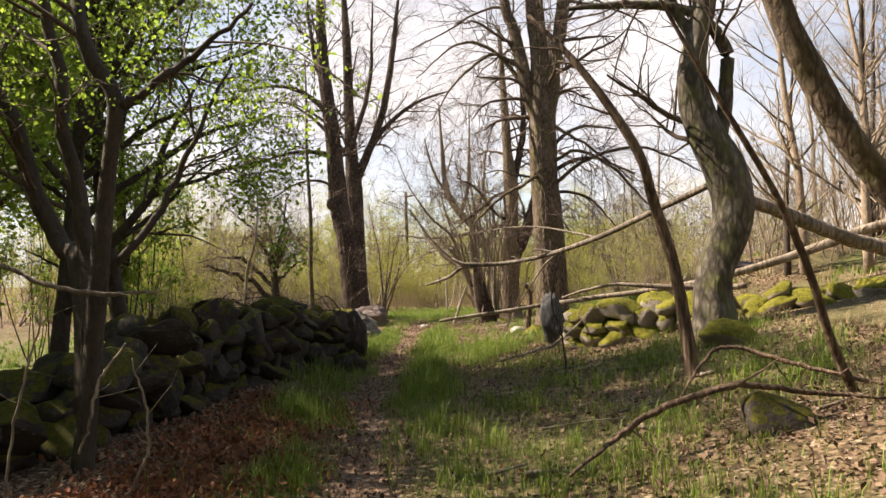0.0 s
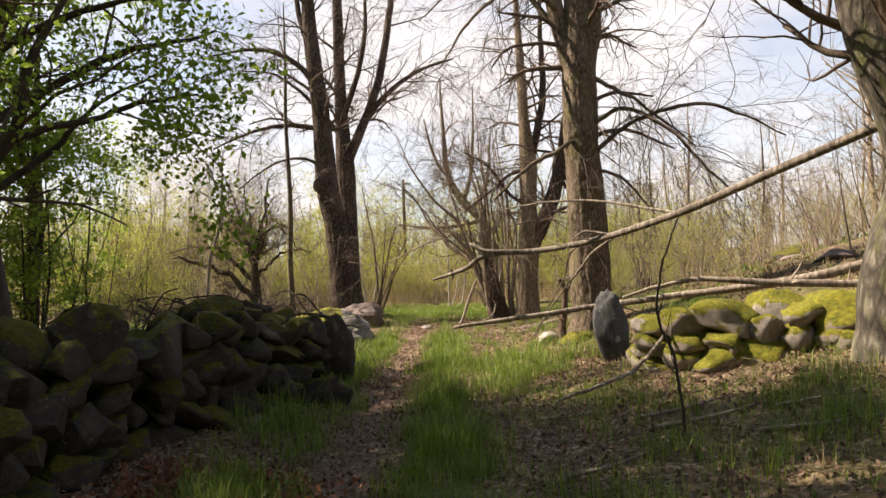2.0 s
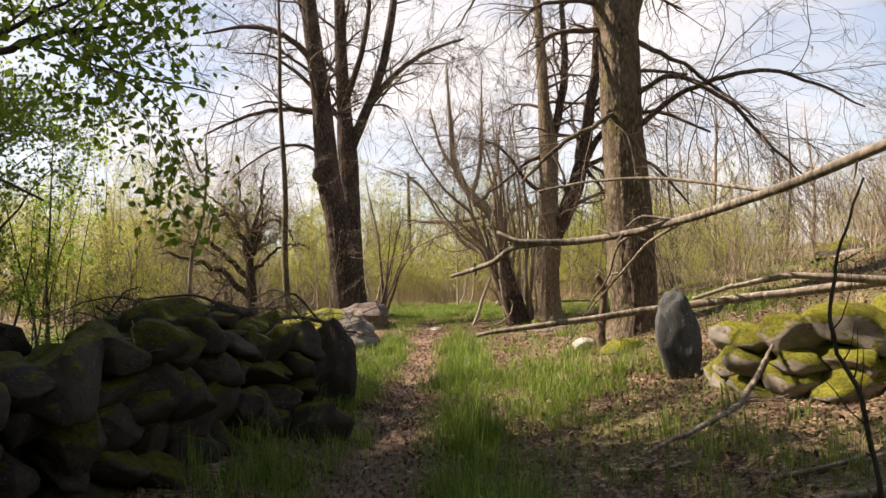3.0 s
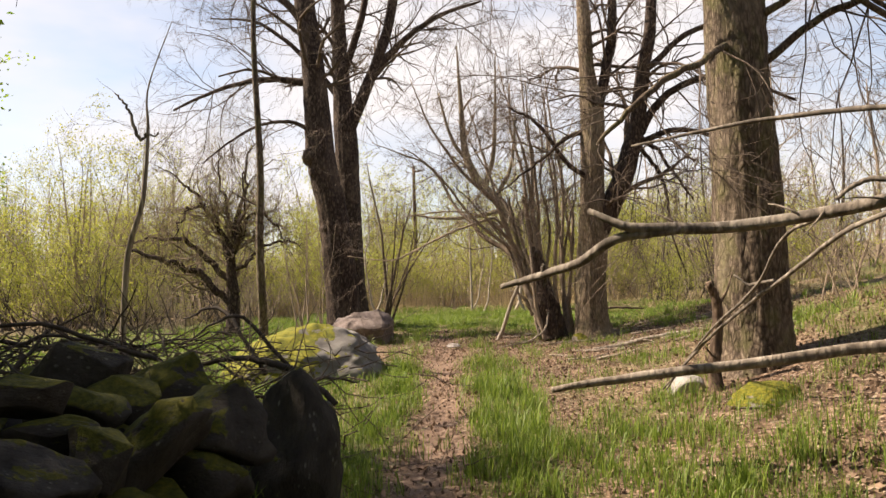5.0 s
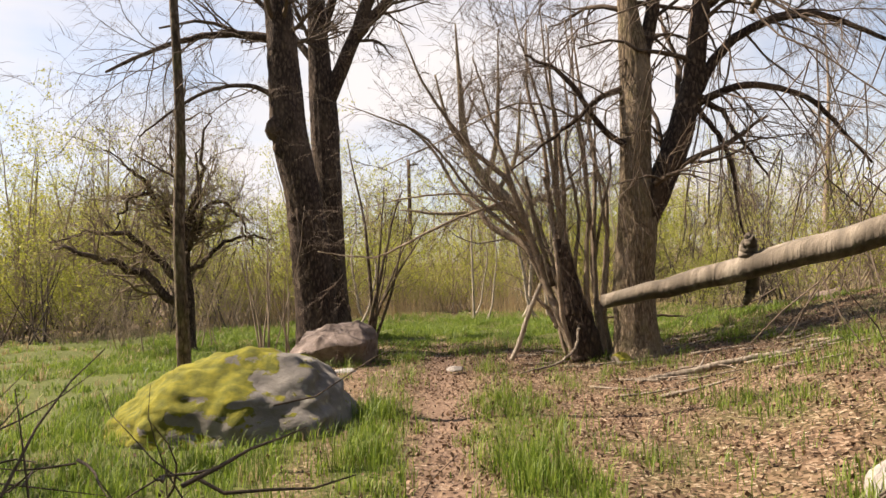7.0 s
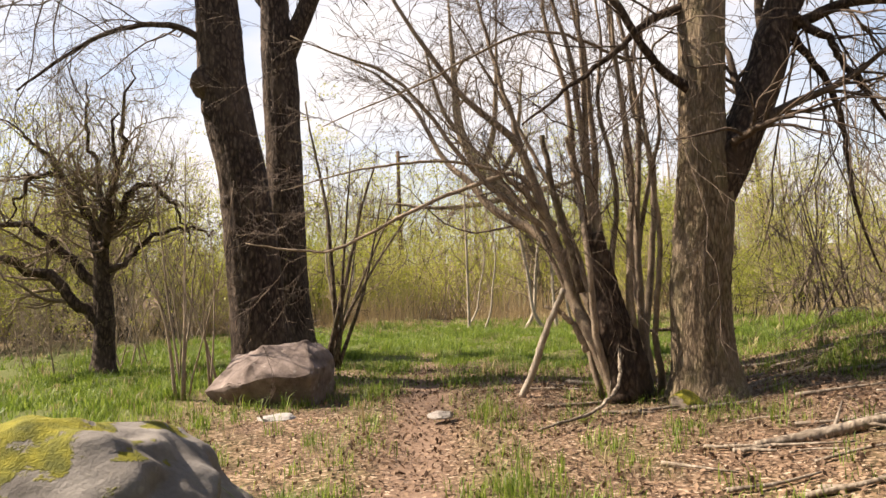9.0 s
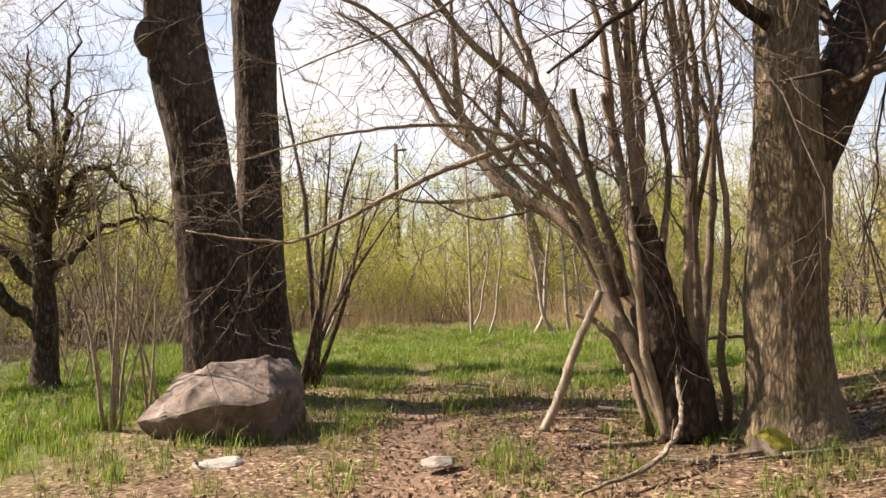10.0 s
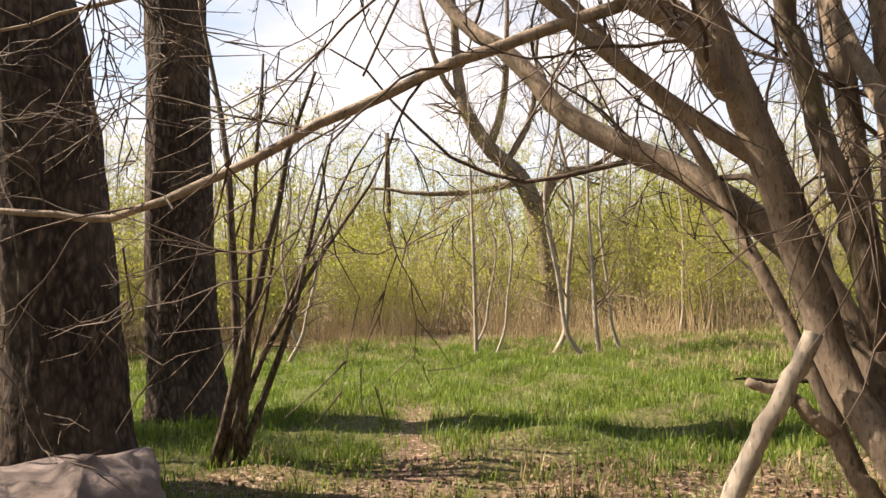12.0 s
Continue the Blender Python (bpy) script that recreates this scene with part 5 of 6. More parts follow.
shoot_clump(60, (-2.75, 29.9, gz(-2.75, 29.9)), 7, 0.5, 5.5, 0.05, BARK_BROWN, "slender stems leaning beside the twin-trunked tree", (0.28, 0))
shoot_clump(61, (-4.25, 27.5, gz(-4.25, 27.5)), 7, 0.8, 3.4, 0.026, BARK_HAZEL, "open bare shrub with crooked stems by a boulder", (-0.05, 0))
shoot_clump(62, (-4.7, 28.6, gz(-4.7, 28.6)), 4, 0.7, 4.0, 0.025, BARK_HAZEL, "open bare shrub with thin stems by a boulder", (0.05, 0))
shoot_clump(63, (-8.2, 19.0, gz(-8.2, 19.0)), 9, 1.0, 4.2, 0.03, BARK_SHRUB, "shrub in fresh yellow-green leaf behind the wall", leaf=(LEAF_SPRING, 5, 0.055, "fresh leaves"))
shoot_clump(64, (-7.2, 15.8, gz(-7.2, 15.8)), 9, 1.0, 3.6, 0.03, BARK_SHRUB, "shrub in fresh green leaf behind the wall", leaf=(LEAF_SPRING, 5, 0.055, "fresh leaves"))
shoot_clump(65, (-9.8, 17.2, gz(-9.8, 17.2)), 9, 1.0, 4.5, 0.03, BARK_SHRUB, "shrub in fresh green leaf behind the wall", leaf=(LEAF_SPRING, 5, 0.055, "fresh leaves"))
shoot_clump(66, (-6.0, 16.6, gz(-6.0, 16.6)), 6, 0.9, 1.5, 0.015, BARK_SHRUB, "low leafy holly bush by the brush pile", leaf=(LEAF_SPRING, 2, 0.04, "dark green leaves"))


# ---- background: birches, old tree, pole, thickets, woods ----
def birch(seed, x, y, height, radius):
    lean = 0.32 * math.sin(seed * 2.4)
    radius, height = radius * 0.72, height * 0.9
    tree("young_birch", seed, (x, y, gz(x, y)), [(x + lean * 1.6, y, gz(x, y) - 0.1, radius), (x + lean * 0.4, y, 0.5, radius * 0.95), (x, y, height * 0.2, radius * 0.85), (x - lean * 0.7, y, height * 0.42, radius * 0.7), (x + lean * 0.4, y, height * 0.65, radius * 0.5), (x - lean * 0.5, y, height, radius * 0.12)], [],
         [(20, 0.0, 1.0, 50, 0.4, 1.1, 5, 0.18, 0.03, 4), (6, 0.2, 1, 40, 0.6, 0.5, 3, 0.18, 0.0, 3)], (BARK_PALE, BARK_PALE, TWIG_BROWN),
         "thin pale-stemmed young birch at the meadow edge", "tree", "young birches at the meadow edge", flare=0.1, sides=10, leaf=(LEAF_YELLOW, 1, 0.035, "tiny yellow-green spring leaves"))


for i, (x, y, h, r) in enumerate(((-3.55, 38.6, 5.5, 0.06), (-4.3, 40.5, 6.5, 0.07), (0.1, 38.6, 7.0, 0.07), (0.9, 39.5, 6.5, 0.05), (1.9, 38.4, 9.0, 0.08), (2.2, 38.9, 9.0, 0.08), (2.6, 38.2, 8.5, 0.075), (3.1, 39.0, 8, 0.06), (0.55, 40.5, 6.5, 0.05), (-6.3, 41, 7, 0.06), (6.2, 43, 8, 0.07))):
    birch(70 + i, x, y, h, r)

tree("old_tree", 90, (3.3, 47.5, gz(3.3, 47.5)), [(3.3, 47.5, -0.2, 0.396), (3.25, 47.5, 1.5, 0.346), (3.0, 47.5, 3.2, 0.324), (2.4, 47.5, 5.0, 0.302), (1.2, 47.5, 6.3, 0.245), (0.4, 47.5, 8.0, 0.202), (0.2, 47.5, 11, 0.115), (0.1, 47.5, 14, 0.036)],
     [[(2.2, 47.5, 5.0, 0.158), (1.0, 47.2, 4.7, 0.115), (-0.8, 47, 4.6, 0.086), (-3, 47, 4.9, 0.036)],
      [(2.9, 47.5, 4.0, 0.180), (3.6, 47.5, 5.2, 0.144), (5, 47.5, 5.6, 0.086), (6.5, 47.5, 6.5, 0.036)],
      [(1.3, 47.5, 6.2, 0.158), (1.8, 47.5, 8, 0.130), (2.0, 47.5, 11, 0.072), (2.1, 47.5, 13.5, 0.029)],
      [(0.6, 47.5, 7.4, 0.130), (-0.4, 47.5, 9, 0.094), (-1, 47.5, 11.5, 0.043)],
      [(1.8, 47.5, 5.6, 0.130), (2.8, 47.6, 7.4, 0.101), (3.2, 47.6, 10.5, 0.043)]],
     BARE, (BARK_TAN, BARK_TAN, TWIG_BROWN), "old leaning tree with a bent trunk beyond the meadow", flare=0.3)

pole = thing("utility_pole", (-3.1, 60, gz(-3.1, 60)), "grey wooden utility pole among far shrubs", "pole")
g = Geo()
p0, r0 = spline([(-3.1, 60, -0.2, 0.14), (-3.05, 60, 4.5, 0.125), (-3.0, 60, 9.5, 0.11)], 12)
tubes(g, p0[None], r0[None], 14)
part("post", g, DEADWOOD_DARK, pole)
g = Geo()
p0, r0 = spline([(-3.0, 59.85, 9.1, 0.06), (-2.7, 59.85, 9.12, 0.06), (-2.35, 59.85, 9.14, 0.06)], 4)
tubes(g, p0[None], r0[None], 8)
part("bracket", g, DEADWOOD_DARK, pole)


def wood_tree(name, seed, height, material, twig, leaf, label, group, stems=1, spread=0.0, lv=None):
    """A far tree or bush, built at the origin to be copied."""
    rng = np.random.default_rng(seed)
    top = thing(name, (0, 0, 0), label, "tree" if stems == 1 else "shrub", group)
    st = np.stack([rng.normal(0, 0.15 * stems ** 0.5, stems), rng.normal(0, 0.15 * stems ** 0.5, stems), np.full(stems, -0.2)], 1)
    way = unit(np.stack([rng.normal(0, spread, stems), rng.normal(0, spread, stems), np.ones(stems)], 1))
    rad = np.full(stems, height * 0.012 / stems ** 0.25) * rng.uniform(0.7, 1.2, stems)
    p, r = shoots(rng, st, way, height * rng.uniform(0.75, 1.0, stems), rad, 10, 0.05, 0.03, 0.12)
    for i in range(stems):
        g = Geo()
        tubes(g, p[i:i + 1], r[i:i + 1], 7 if stems == 1 else 5)
        part("trunk" if stems == 1 else "stem", g, material, top)
    t = Geo()
    lv = lv or [(max(4, 18 // stems), 0.15, 1.0, 48, 0.45, height * 0.2, 4, 0.13, 0.07, 3), (5, 0.2, 1, 42, 0.6, height * 0.09, 2, 0.16, 0.03, 3), (4, 0.2, 1, 40, 0.7, height * 0.045, 1, 0.18, 0.0, 3)]
    tips = crown(rng, [(p[i], r[i]) for i in range(stems)], lv, t, False)
    part("twig_spray", t, twig, top, kind="stuff")
    if leaf:
        g = Geo()
        pts = np.repeat(tips.reshape(-1, 3)[::leaf[3]], leaf[1], 0)
        leaves(rng, g, pts + rng.normal(0, leaf[2] * 1.2, pts.shape), leaf[2])
        part("foliage", g, leaf[0], top, kind="stuff")
    return top


TALL = [wood_tree("bare_tree", 200 + i, 9.5 + i, BARK_HAZEL if i % 2 else BARK_SHRUB, TWIG_FAR, None, "bare grey-brown woodland tree in early spring", "woodland trees") for i in range(4)]
BUSHY = [(5, 0.1, 1.0, 45, 0.5, 1.3, 2, 0.14, 0.08, 3), (5, 0.15, 1, 42, 0.6, 0.6, 2, 0.16, 0.03, 3)]
BUDS = [wood_tree("budding_tree", 210 + i, 7 + i, BARK_HAZEL, TWIG_FAR, (BUD_FAR, 3, 0.09, 1), "tree in first yellow-green spring leaf", "budding trees", 3, 0.14,
                  [(9, 0.15, 1.0, 46, 0.45, 1.8, 3, 0.13, 0.07, 3), (6, 0.2, 1, 42, 0.6, 0.9, 2, 0.16, 0.03, 3), (3, 0.2, 1, 42, 0.6, 0.45, 1, 0.16, 0.03, 3)]) for i in range(3)]
SCRUB = [wood_tree("willow_scrub", 220 + i, 3.2 + 0.5 * i, BARK_HAZEL, TWIG_FAR, (BUD_FAR, 3, 0.07, 1), "dense willow scrub with yellow-green buds", "willow scrub", 9, 0.35, BUSHY) for i in range(3)]
DARKS = [wood_tree("bare_thorn", 230 + i, 4.5 + 0.5 * i, BARK_SHRUB, TWIG_DARK, None, "dark bare thicket shrub", "thicket shrubs", 6, 0.3) for i in range(2)]
BROWNS = [wood_tree("bare_scrub", 250 + i, 2.6 + 0.8 * i, BARK_HAZEL, TWIG_FAR, None, "bare brown scrub on the hillside", "hillside scrub", 7, 0.4, [(6, 0.1, 1.0, 48, 0.5, 1.1, 3, 0.16, 0.05, 3), (6, 0.15, 1, 45, 0.6, 0.5, 2, 0.18, 0.0, 3)]) for i in range(2)]
SKY_BLOCKERS = [wood_tree("green_tree", 240 + i, 12 + 3 * i, BARK_SHRUB, TWIG_DARK, (LEAF_SPRING, 4, 0.42, 1), "added unseen tree in green leaf that blocks skylight", "green woodland trees", 2, 0.1) for i in range(2)]
LEAFING = [wood_tree("leafing_bush", 260 + i, 5.5 + i, BARK_SHRUB, TWIG_FAR, (LEAF_YELLOW, 5, 0.10, 1), "rounded bush in fresh yellow-green leaf", "leafing bushes", 7, 0.32,
                     [(9, 0.15, 1.0, 48, 0.5, 1.6, 3, 0.15, 0.05, 3), (6, 0.15, 1, 45, 0.6, 0.75, 2, 0.18, 0.02, 3)]) for i in range(2)]
rng_w = np.random.default_rng(300)


def scatter(kinds, n, region, low=0.75, high=1.25, keep=None):
    made, tries = 0, 0
    used = set()
    while made < n and tries < n * 30:
        tries += 1
        x, y = rng_w.uniform(*region[0]), rng_w.uniform(*region[1])
        if keep and not keep(x, y):
            continue
        src = kinds[int(rng_w.integers(len(kinds)))]
        m = pose(x, y, gz(x, y), 0, 0, rng_w.uniform(0, 360))
        k = rng_w.uniform(low, high)
        if src.name not in used and src.name not in placed:
            src.matrix_basis = m @ Matrix.Scale(k, 4)
            placed.add(src.name)
        else:
            ob = copy_thing(src, m)
            ob.scale = (k, k, k)
        made += 1


placed = set()
scatter(SCRUB, 50, ((-10, 8), (43, 53)), 0.75, 1.15)
scatter(SCRUB, 22, ((-30, -9), (38, 52)))
scatter(SCRUB, 10, ((5, 20), (44, 56)))
scatter(BUDS, 62, ((-38, 28), (54, 74)), 0.9, 1.3)
scatter(BUDS, 16, ((-28, -11), (38, 54)), 0.7, 1.1)
scatter(BUDS, 8, ((5, 16), (40, 52)), 0.5, 0.8)
scatter(SCRUB, 9, ((8, 15), (27, 38)), 0.6, 0.9)
scatter(LEAFING, 6, ((4.5, 13), (49, 56)), 0.85, 1.25)
scatter(LEAFING, 5, ((-9, -3.5), (46, 53)), 0.6, 0.95)
scatter(LEAFING, 4, ((-26, -15), (36, 46)), 0.6, 0.9)
scatter(LEAFING, 3, ((7, 11), (33, 40)), 0.3, 0.5)
# added unseen behind and left of the walk's start, to hold back skylight
scatter(SKY_BLOCKERS, 24, ((-20, 22), (-15, -3.5)), 0.9, 1.2)
scatter(SKY_BLOCKERS, 5, ((-22, -11), (-4, 12)), 0.8, 1.1)
scatter(BROWNS, 34, ((6.5, 17), (13.5, 36)), 0.6, 1.2, lambda x, y: x > 5.5 + 0.08 * (y - 13))
scatter(BROWNS, 10, ((-13, -7), (33, 42)), 0.6, 1.1)
scatter(DARKS, 24, ((-26, -9.5), (34, 50)), 0.8, 1.3)
scatter(DARKS, 12, ((7, 16), (28, 45)), 0.6, 1.0, lambda x, y: x > 6 + 0.1 * (y - 28))
scatter(TALL, 26, ((-50, 40), (62, 90)), 0.85, 1.3)
scatter(TALL, 28, ((-44, -14), (42, 64)), 0.7, 1.0)
scatter(TALL, 34, ((8, 26), (16, 55)), 0.6, 1.05, lambda x, y: x > 7.5 + 0.06 * y)
scatter(TALL, 8, ((6.5, 12), (9.5, 16)), 0.55, 0.9)

# far woods closing the view all round
rng_f = np.random.default_rng(301)
g = Geo()
n = 420
ang = rng_f.uniform(0, 2 * np.pi, n)
dist = rng_f.uniform(95, 170, n)
fx, fy = dist * np.cos(ang), 25 + dist * np.sin(ang)
st = np.stack([fx, fy, ground_z(fx, fy) - 0.3], 1)
p, r = shoots(rng_f, st, np.tile([0, 0, 1.0], (n, 1)), rng_f.uniform(9, 15, n), rng_f.uniform(0.1, 0.2, n), 5, 0.04, 0.05, 0.15)
tubes(g, p, r, 4)
at, way, rad = spawn(rng_f, p, r, 13, 0.2, 1, 45, 0.5)
p, r = shoots(rng_f, at, way, rng_f.uniform(1.5, 3.5, len(at)), rad, 2, 0.15, 0.06)
tubes(g, p, r, 3)
at, way, rad = spawn(rng_f, p, r, 3, 0.3, 1, 45, 0.8)
p, r = shoots(rng_f, at, way, rng_f.uniform(0.7, 1.6, len(at)), np.maximum(rad, 0.015), 1, 0.15, 0.06)
tubes(g, p, r, 3)
single("far_woods", g, TWIG_FAR, (0, 0, 0), "distant bare brown woodland closing the horizon", "woods", kind="stuff")

# dry stalks before the scrub
rng_s = np.random.default_rng(302)
g = Geo()
n = 3400
x = rng_s.uniform(-13, 9, n)
y = rng_s.uniform(40.5, 47, n) + 0.1 * np.abs(x)
keep = (np.abs(x - path_x(y)) > 0.8) | (y > 45)
x, y = x[keep], y[keep]
p, r = shoots(rng_s, np.stack([x, y, ground_z(x, y) - 0.05], 1), unit(np.stack([rng_s.normal(0, 0.12, len(x)), rng_s.normal(0, 0.12, len(x)), np.ones(len(x))], 1)), rng_s.uniform(0.4, 1.5, len(x)), np.full(len(x), 0.009), 3, 0.06, 0.03)
tubes(g, p, r, 3)
single("dry_stalks", g, thin_bark("dry_stalk", (0.34, 0.24, 0.125), (0.58, 0.45, 0.27)), (0, 0, 0), "thicket of dry tan stalks at the meadow end", "dry reeds", kind="stuff")

# ---- boulders and walls ----
def boulder(name, seed, base, size, turn, material, label, cuts=12, tilt=(0, 0), group="", detail=4, rough=0.05):
    ob = new(name, hull_mesh(name, seed, cuts, material, 0.1, 0.035, 2) if cuts > 15 else rock_mesh(name, seed, cuts, detail, material, rough))
    m = pose(*base, tilt[0], tilt[1], turn)
    ob.matrix_basis = m @ Matrix.Diagonal((*size, 1))
    return tagged(ob, label, "boulder" if size[0] > 0.3 else "stone", group)


low_dome = [(-1.04, -0.6, -0.1), (-0.7, -0.95, -0.1), (0.1, -1.08, -0.1), (0.85, -0.9, -0.1), (1.08, -0.3, -0.1), (1.0, 0.7, -0.1), (-1.0, 0.6, -0.1),
            (-0.92, -0.5, 0.32), (-0.6, -0.8, 0.4), (0.05, -0.9, 0.5), (0.8, -0.75, 0.42), (1.02, -0.1, 0.45), (-0.62, -0.3, 0.66), (-0.25, -0.55, 0.8),
            (-0.12, 0.0, 0.97), (0.3, -0.2, 1.0), (0.66, -0.25, 0.86), (0.72, 0.45, 0.74), (-0.5, 0.55, 0.7), (-0.9, 0.1, 0.4)]
ob = new("mossy_boulder", hull_mesh("mossy_boulder", 5, 0, STONE_BOULDER, 0.12, 0.06, 6, low_dome))
ob.matrix_basis = pose(-3.38, 21.6, -0.04, 0, 0, 6) @ Matrix.Diagonal((1.3, 1.1, 0.93, 1))
tagged(ob, "large low boulder half covered in yellow-green moss", "boulder")
flat_top = [(-0.75, -0.45, 0), (0.8, -0.4, 0), (0.8, 0.6, 0), (-0.8, 0.6, 0), (-1.0, -0.55, 0.3), (-0.2, -0.95, 0.52), (0.9, -0.72, 0.6),
            (-0.62, 0.0, 0.8), (0.0, -0.2, 0.96), (0.62, 0.0, 1.0), (1.0, 0.25, 0.62), (-0.9, 0.7, 0.55), (0.5, 0.9, 0.8)]
ob = new("bare_boulder", hull_mesh("bare_boulder", 12, 0, STONE_BARE, 0.06, 0.055, 5, flat_top))
ob.matrix_basis = pose(-3.05, 27.2, -0.08, 5, 0, -14) @ Matrix.Diagonal((0.84, 0.72, 0.94, 1))
tagged(ob, "large bare pinkish-grey boulder with a flat slanted top", "boulder")
boulder("white_stone", 27, (1.82, 17.8, 0.19), (0.23, 0.2, 0.19), 20, STONE_PALE, "pale rounded stone in the grass", 3)
boulder("moss_stone", 28, (2.02, 25.38, gz(2.02, 25.38) + 0.04), (0.24, 0.18, 0.16), 30, STONE_MOSSY, "mossy stone at the foot of the forked tree", 4)
boulder("flat_stone", 15, (-0.78, 25.5, 0.03), (0.17, 0.12, 0.05), 20, STONE_PALE, "small pale flat stone on the path", 9)
boulder("flat_stone", 16, (-2.75, 25.7, 0.03), (0.27, 0.16, 0.06), 10, STONE_PALE, "pale flat stone in the leaf litter", 9)
boulder("moss_stone", 17, (3.72, 9.35, 0.62), (0.45, 0.36, 0.28), 15, STONE_MOSSY, "mossy stone at the foot of the bent tree", 8)
boulder("moss_stone", 18, (2.45, 5.25, 0.42), (0.3, 0.26, 0.24), 15, STONE_SHADED, "mossy stone in the grass, shade in its colour", 8)
boulder("moss_stone", 19, (2.15, 16.6, gz(2.15, 16.6) + 0.04), (0.42, 0.32, 0.14), 15, STONE_MOSSY, "low mossy stone by a large tree", 8)
for i, (x, y, s) in enumerate(((9.0, 31.5, 0.7), (10.2, 30.5, 0.9), (7.6, 30.0, 0.5), (11.5, 27, 1.0), (12.5, 24, 0.9), (9.6, 24.5, 0.5), (8.6, 21.5, 0.6), (10.5, 20, 0.7), (7.2, 17.2, 0.5), (8.4, 33.0, 0.6))):
    boulder("hillside_rock", 40 + i, (x, y, gz(x, y) + 0.08 * s), (s, s * 0.7, s * 0.42), 37 * i, STONE_SHADED if i % 2 else STONE_BARE, "grey rock on the wooded hillside", 18, group="rocks on the hillside")

stick("fallen_log", [(5.6, 29.0, 0.35, 0.12), (7.0, 28.6, 0.62, 0.14), (8.8, 28.0, 1.05, 0.13), (10.5, 27.6, 1.5, 0.10)], DEADWOOD_DARK, "rotten dark fallen trunk on the hillside", "log", sides=16, twigs=5, seed=41)
stick("fallen_log", [(6.8, 17.6, 0.75, 0.10), (8.2, 17.9, 1.2, 0.12), (9.6, 18.0, 1.6, 0.12), (11.0, 18.3, 2.0, 0.09)], DEADWOOD_DARK, "weathered grey fallen trunk on the hillside", "log", sides=16, twigs=5, seed=42)
stick("fallen_log", [(7.4, 20.5, 0.9, 0.08), (8.6, 20.0, 1.3, 0.09), (10.2, 19.6, 1.8, 0.07)], DEADWOOD, "pale fallen trunk on the hillside", "log", sides=14, twigs=5, seed=43)
# the wall's stones and end stone carry the granite with shade in its colour
wall_left = thing("stone_wall", (-3.0, 9.0, 0.1), "tumbled dry stone wall of mossy boulders beside the path, shade in their colour", "stone wall", kind="structure")
rng_a = np.random.default_rng(400)
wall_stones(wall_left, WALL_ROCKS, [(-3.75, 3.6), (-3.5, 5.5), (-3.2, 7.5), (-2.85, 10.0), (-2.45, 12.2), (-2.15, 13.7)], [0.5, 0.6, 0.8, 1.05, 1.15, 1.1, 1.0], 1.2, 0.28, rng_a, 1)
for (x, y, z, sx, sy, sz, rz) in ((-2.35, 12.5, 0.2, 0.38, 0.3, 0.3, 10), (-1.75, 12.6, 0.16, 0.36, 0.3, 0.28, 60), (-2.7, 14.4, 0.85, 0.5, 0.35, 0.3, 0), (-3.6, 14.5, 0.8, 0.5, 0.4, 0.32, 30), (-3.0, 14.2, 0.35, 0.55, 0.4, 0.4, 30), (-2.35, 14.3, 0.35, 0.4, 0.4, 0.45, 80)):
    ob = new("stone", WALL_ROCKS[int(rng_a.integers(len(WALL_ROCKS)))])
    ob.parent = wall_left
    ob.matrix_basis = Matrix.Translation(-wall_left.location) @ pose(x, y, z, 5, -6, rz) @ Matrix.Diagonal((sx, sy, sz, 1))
boulder("standing_stone", 21, (-1.9, 14.2, 0.34), (0.31, 0.27, 0.68), 20, STONE_SHADED, "upright grey stone at the end of the wall", 5, (4, 6), "gate stones")

wall_right = thing("stone_wall", (4.0, 11.2, 0.5), "low dry stone wall of rounded boulders thick with moss", "stone wall", kind="structure")
rng_b = np.random.default_rng(401)
wall_stones(wall_right, MOSS_ROCKS, [(2.35, 12.9), (2.45, 12.2), (2.95, 11.8), (3.6, 11.5), (4.8, 11.3), (6.3, 10.6), (9.5, 9.6)], [0.85, 1.0, 1.05, 1.15, 1.2, 1.5, 1.9], 0.7, 0.28, rng_b, 1)
boulder("standing_stone", 22, (2.1, 13.8, 0.7), (0.25, 0.2, 0.6), 10, STONE_GREY, "upright grey gate stone beside the mossy wall", 9, (3, -8), "gate stones")

# brush pile on the end of the wall
rng_p = np.random.default_rng(402)
brush = thing("brush_pile", (-3.6, 15.6, gz(-3.6, 15.6)), "heap of dark dead branches behind the wall end", "brush pile")
for i in range(70):
    x, y = rng_p.normal(-4.1, 0.85), rng_p.normal(15.3, 0.45)
    a = rng_p.uniform(0, 6.28)
    l = rng_p.uniform(0.7, 1.7)
    z = gz(x, y) + rng_p.uniform(0.15, 1.15)
    rise, bow = rng_p.normal(0.15, 0.35), rng_p.uniform(0.0, 0.35)
    dx, dy = math.cos(a) * l, math.sin(a) * l * 0.5
    q, s = spline([(x - dx / 2, y - dy / 2, max(z - rise * l / 2, gz(x, y)), 0.03), (x, y, z + bow, 0.026), (x + dx / 2, y + dy / 2, max(z + rise * l / 2, gz(x, y)), 0.01)], 12)
    s = s * rng_p.uniform(0.25, 0.62)
    g = Geo()
    tubes(g, (q + np.cumsum(rng_p.normal(0, 0.012, q.shape), 0))[None], s[None], 7, 0.05, rng_p)
    part("branch", g, BARK_SHRUB, brush)
g = Geo()
n = 1500
st = np.stack([rng_p.normal(-3.9, 1.0, n), rng_p.normal(15.3, 0.5, n), np.zeros(n)], 1)
st[:, 2] = ground_z(st[:, 0], st[:, 1]) + rng_p.uniform(0.05, 1.15, n)
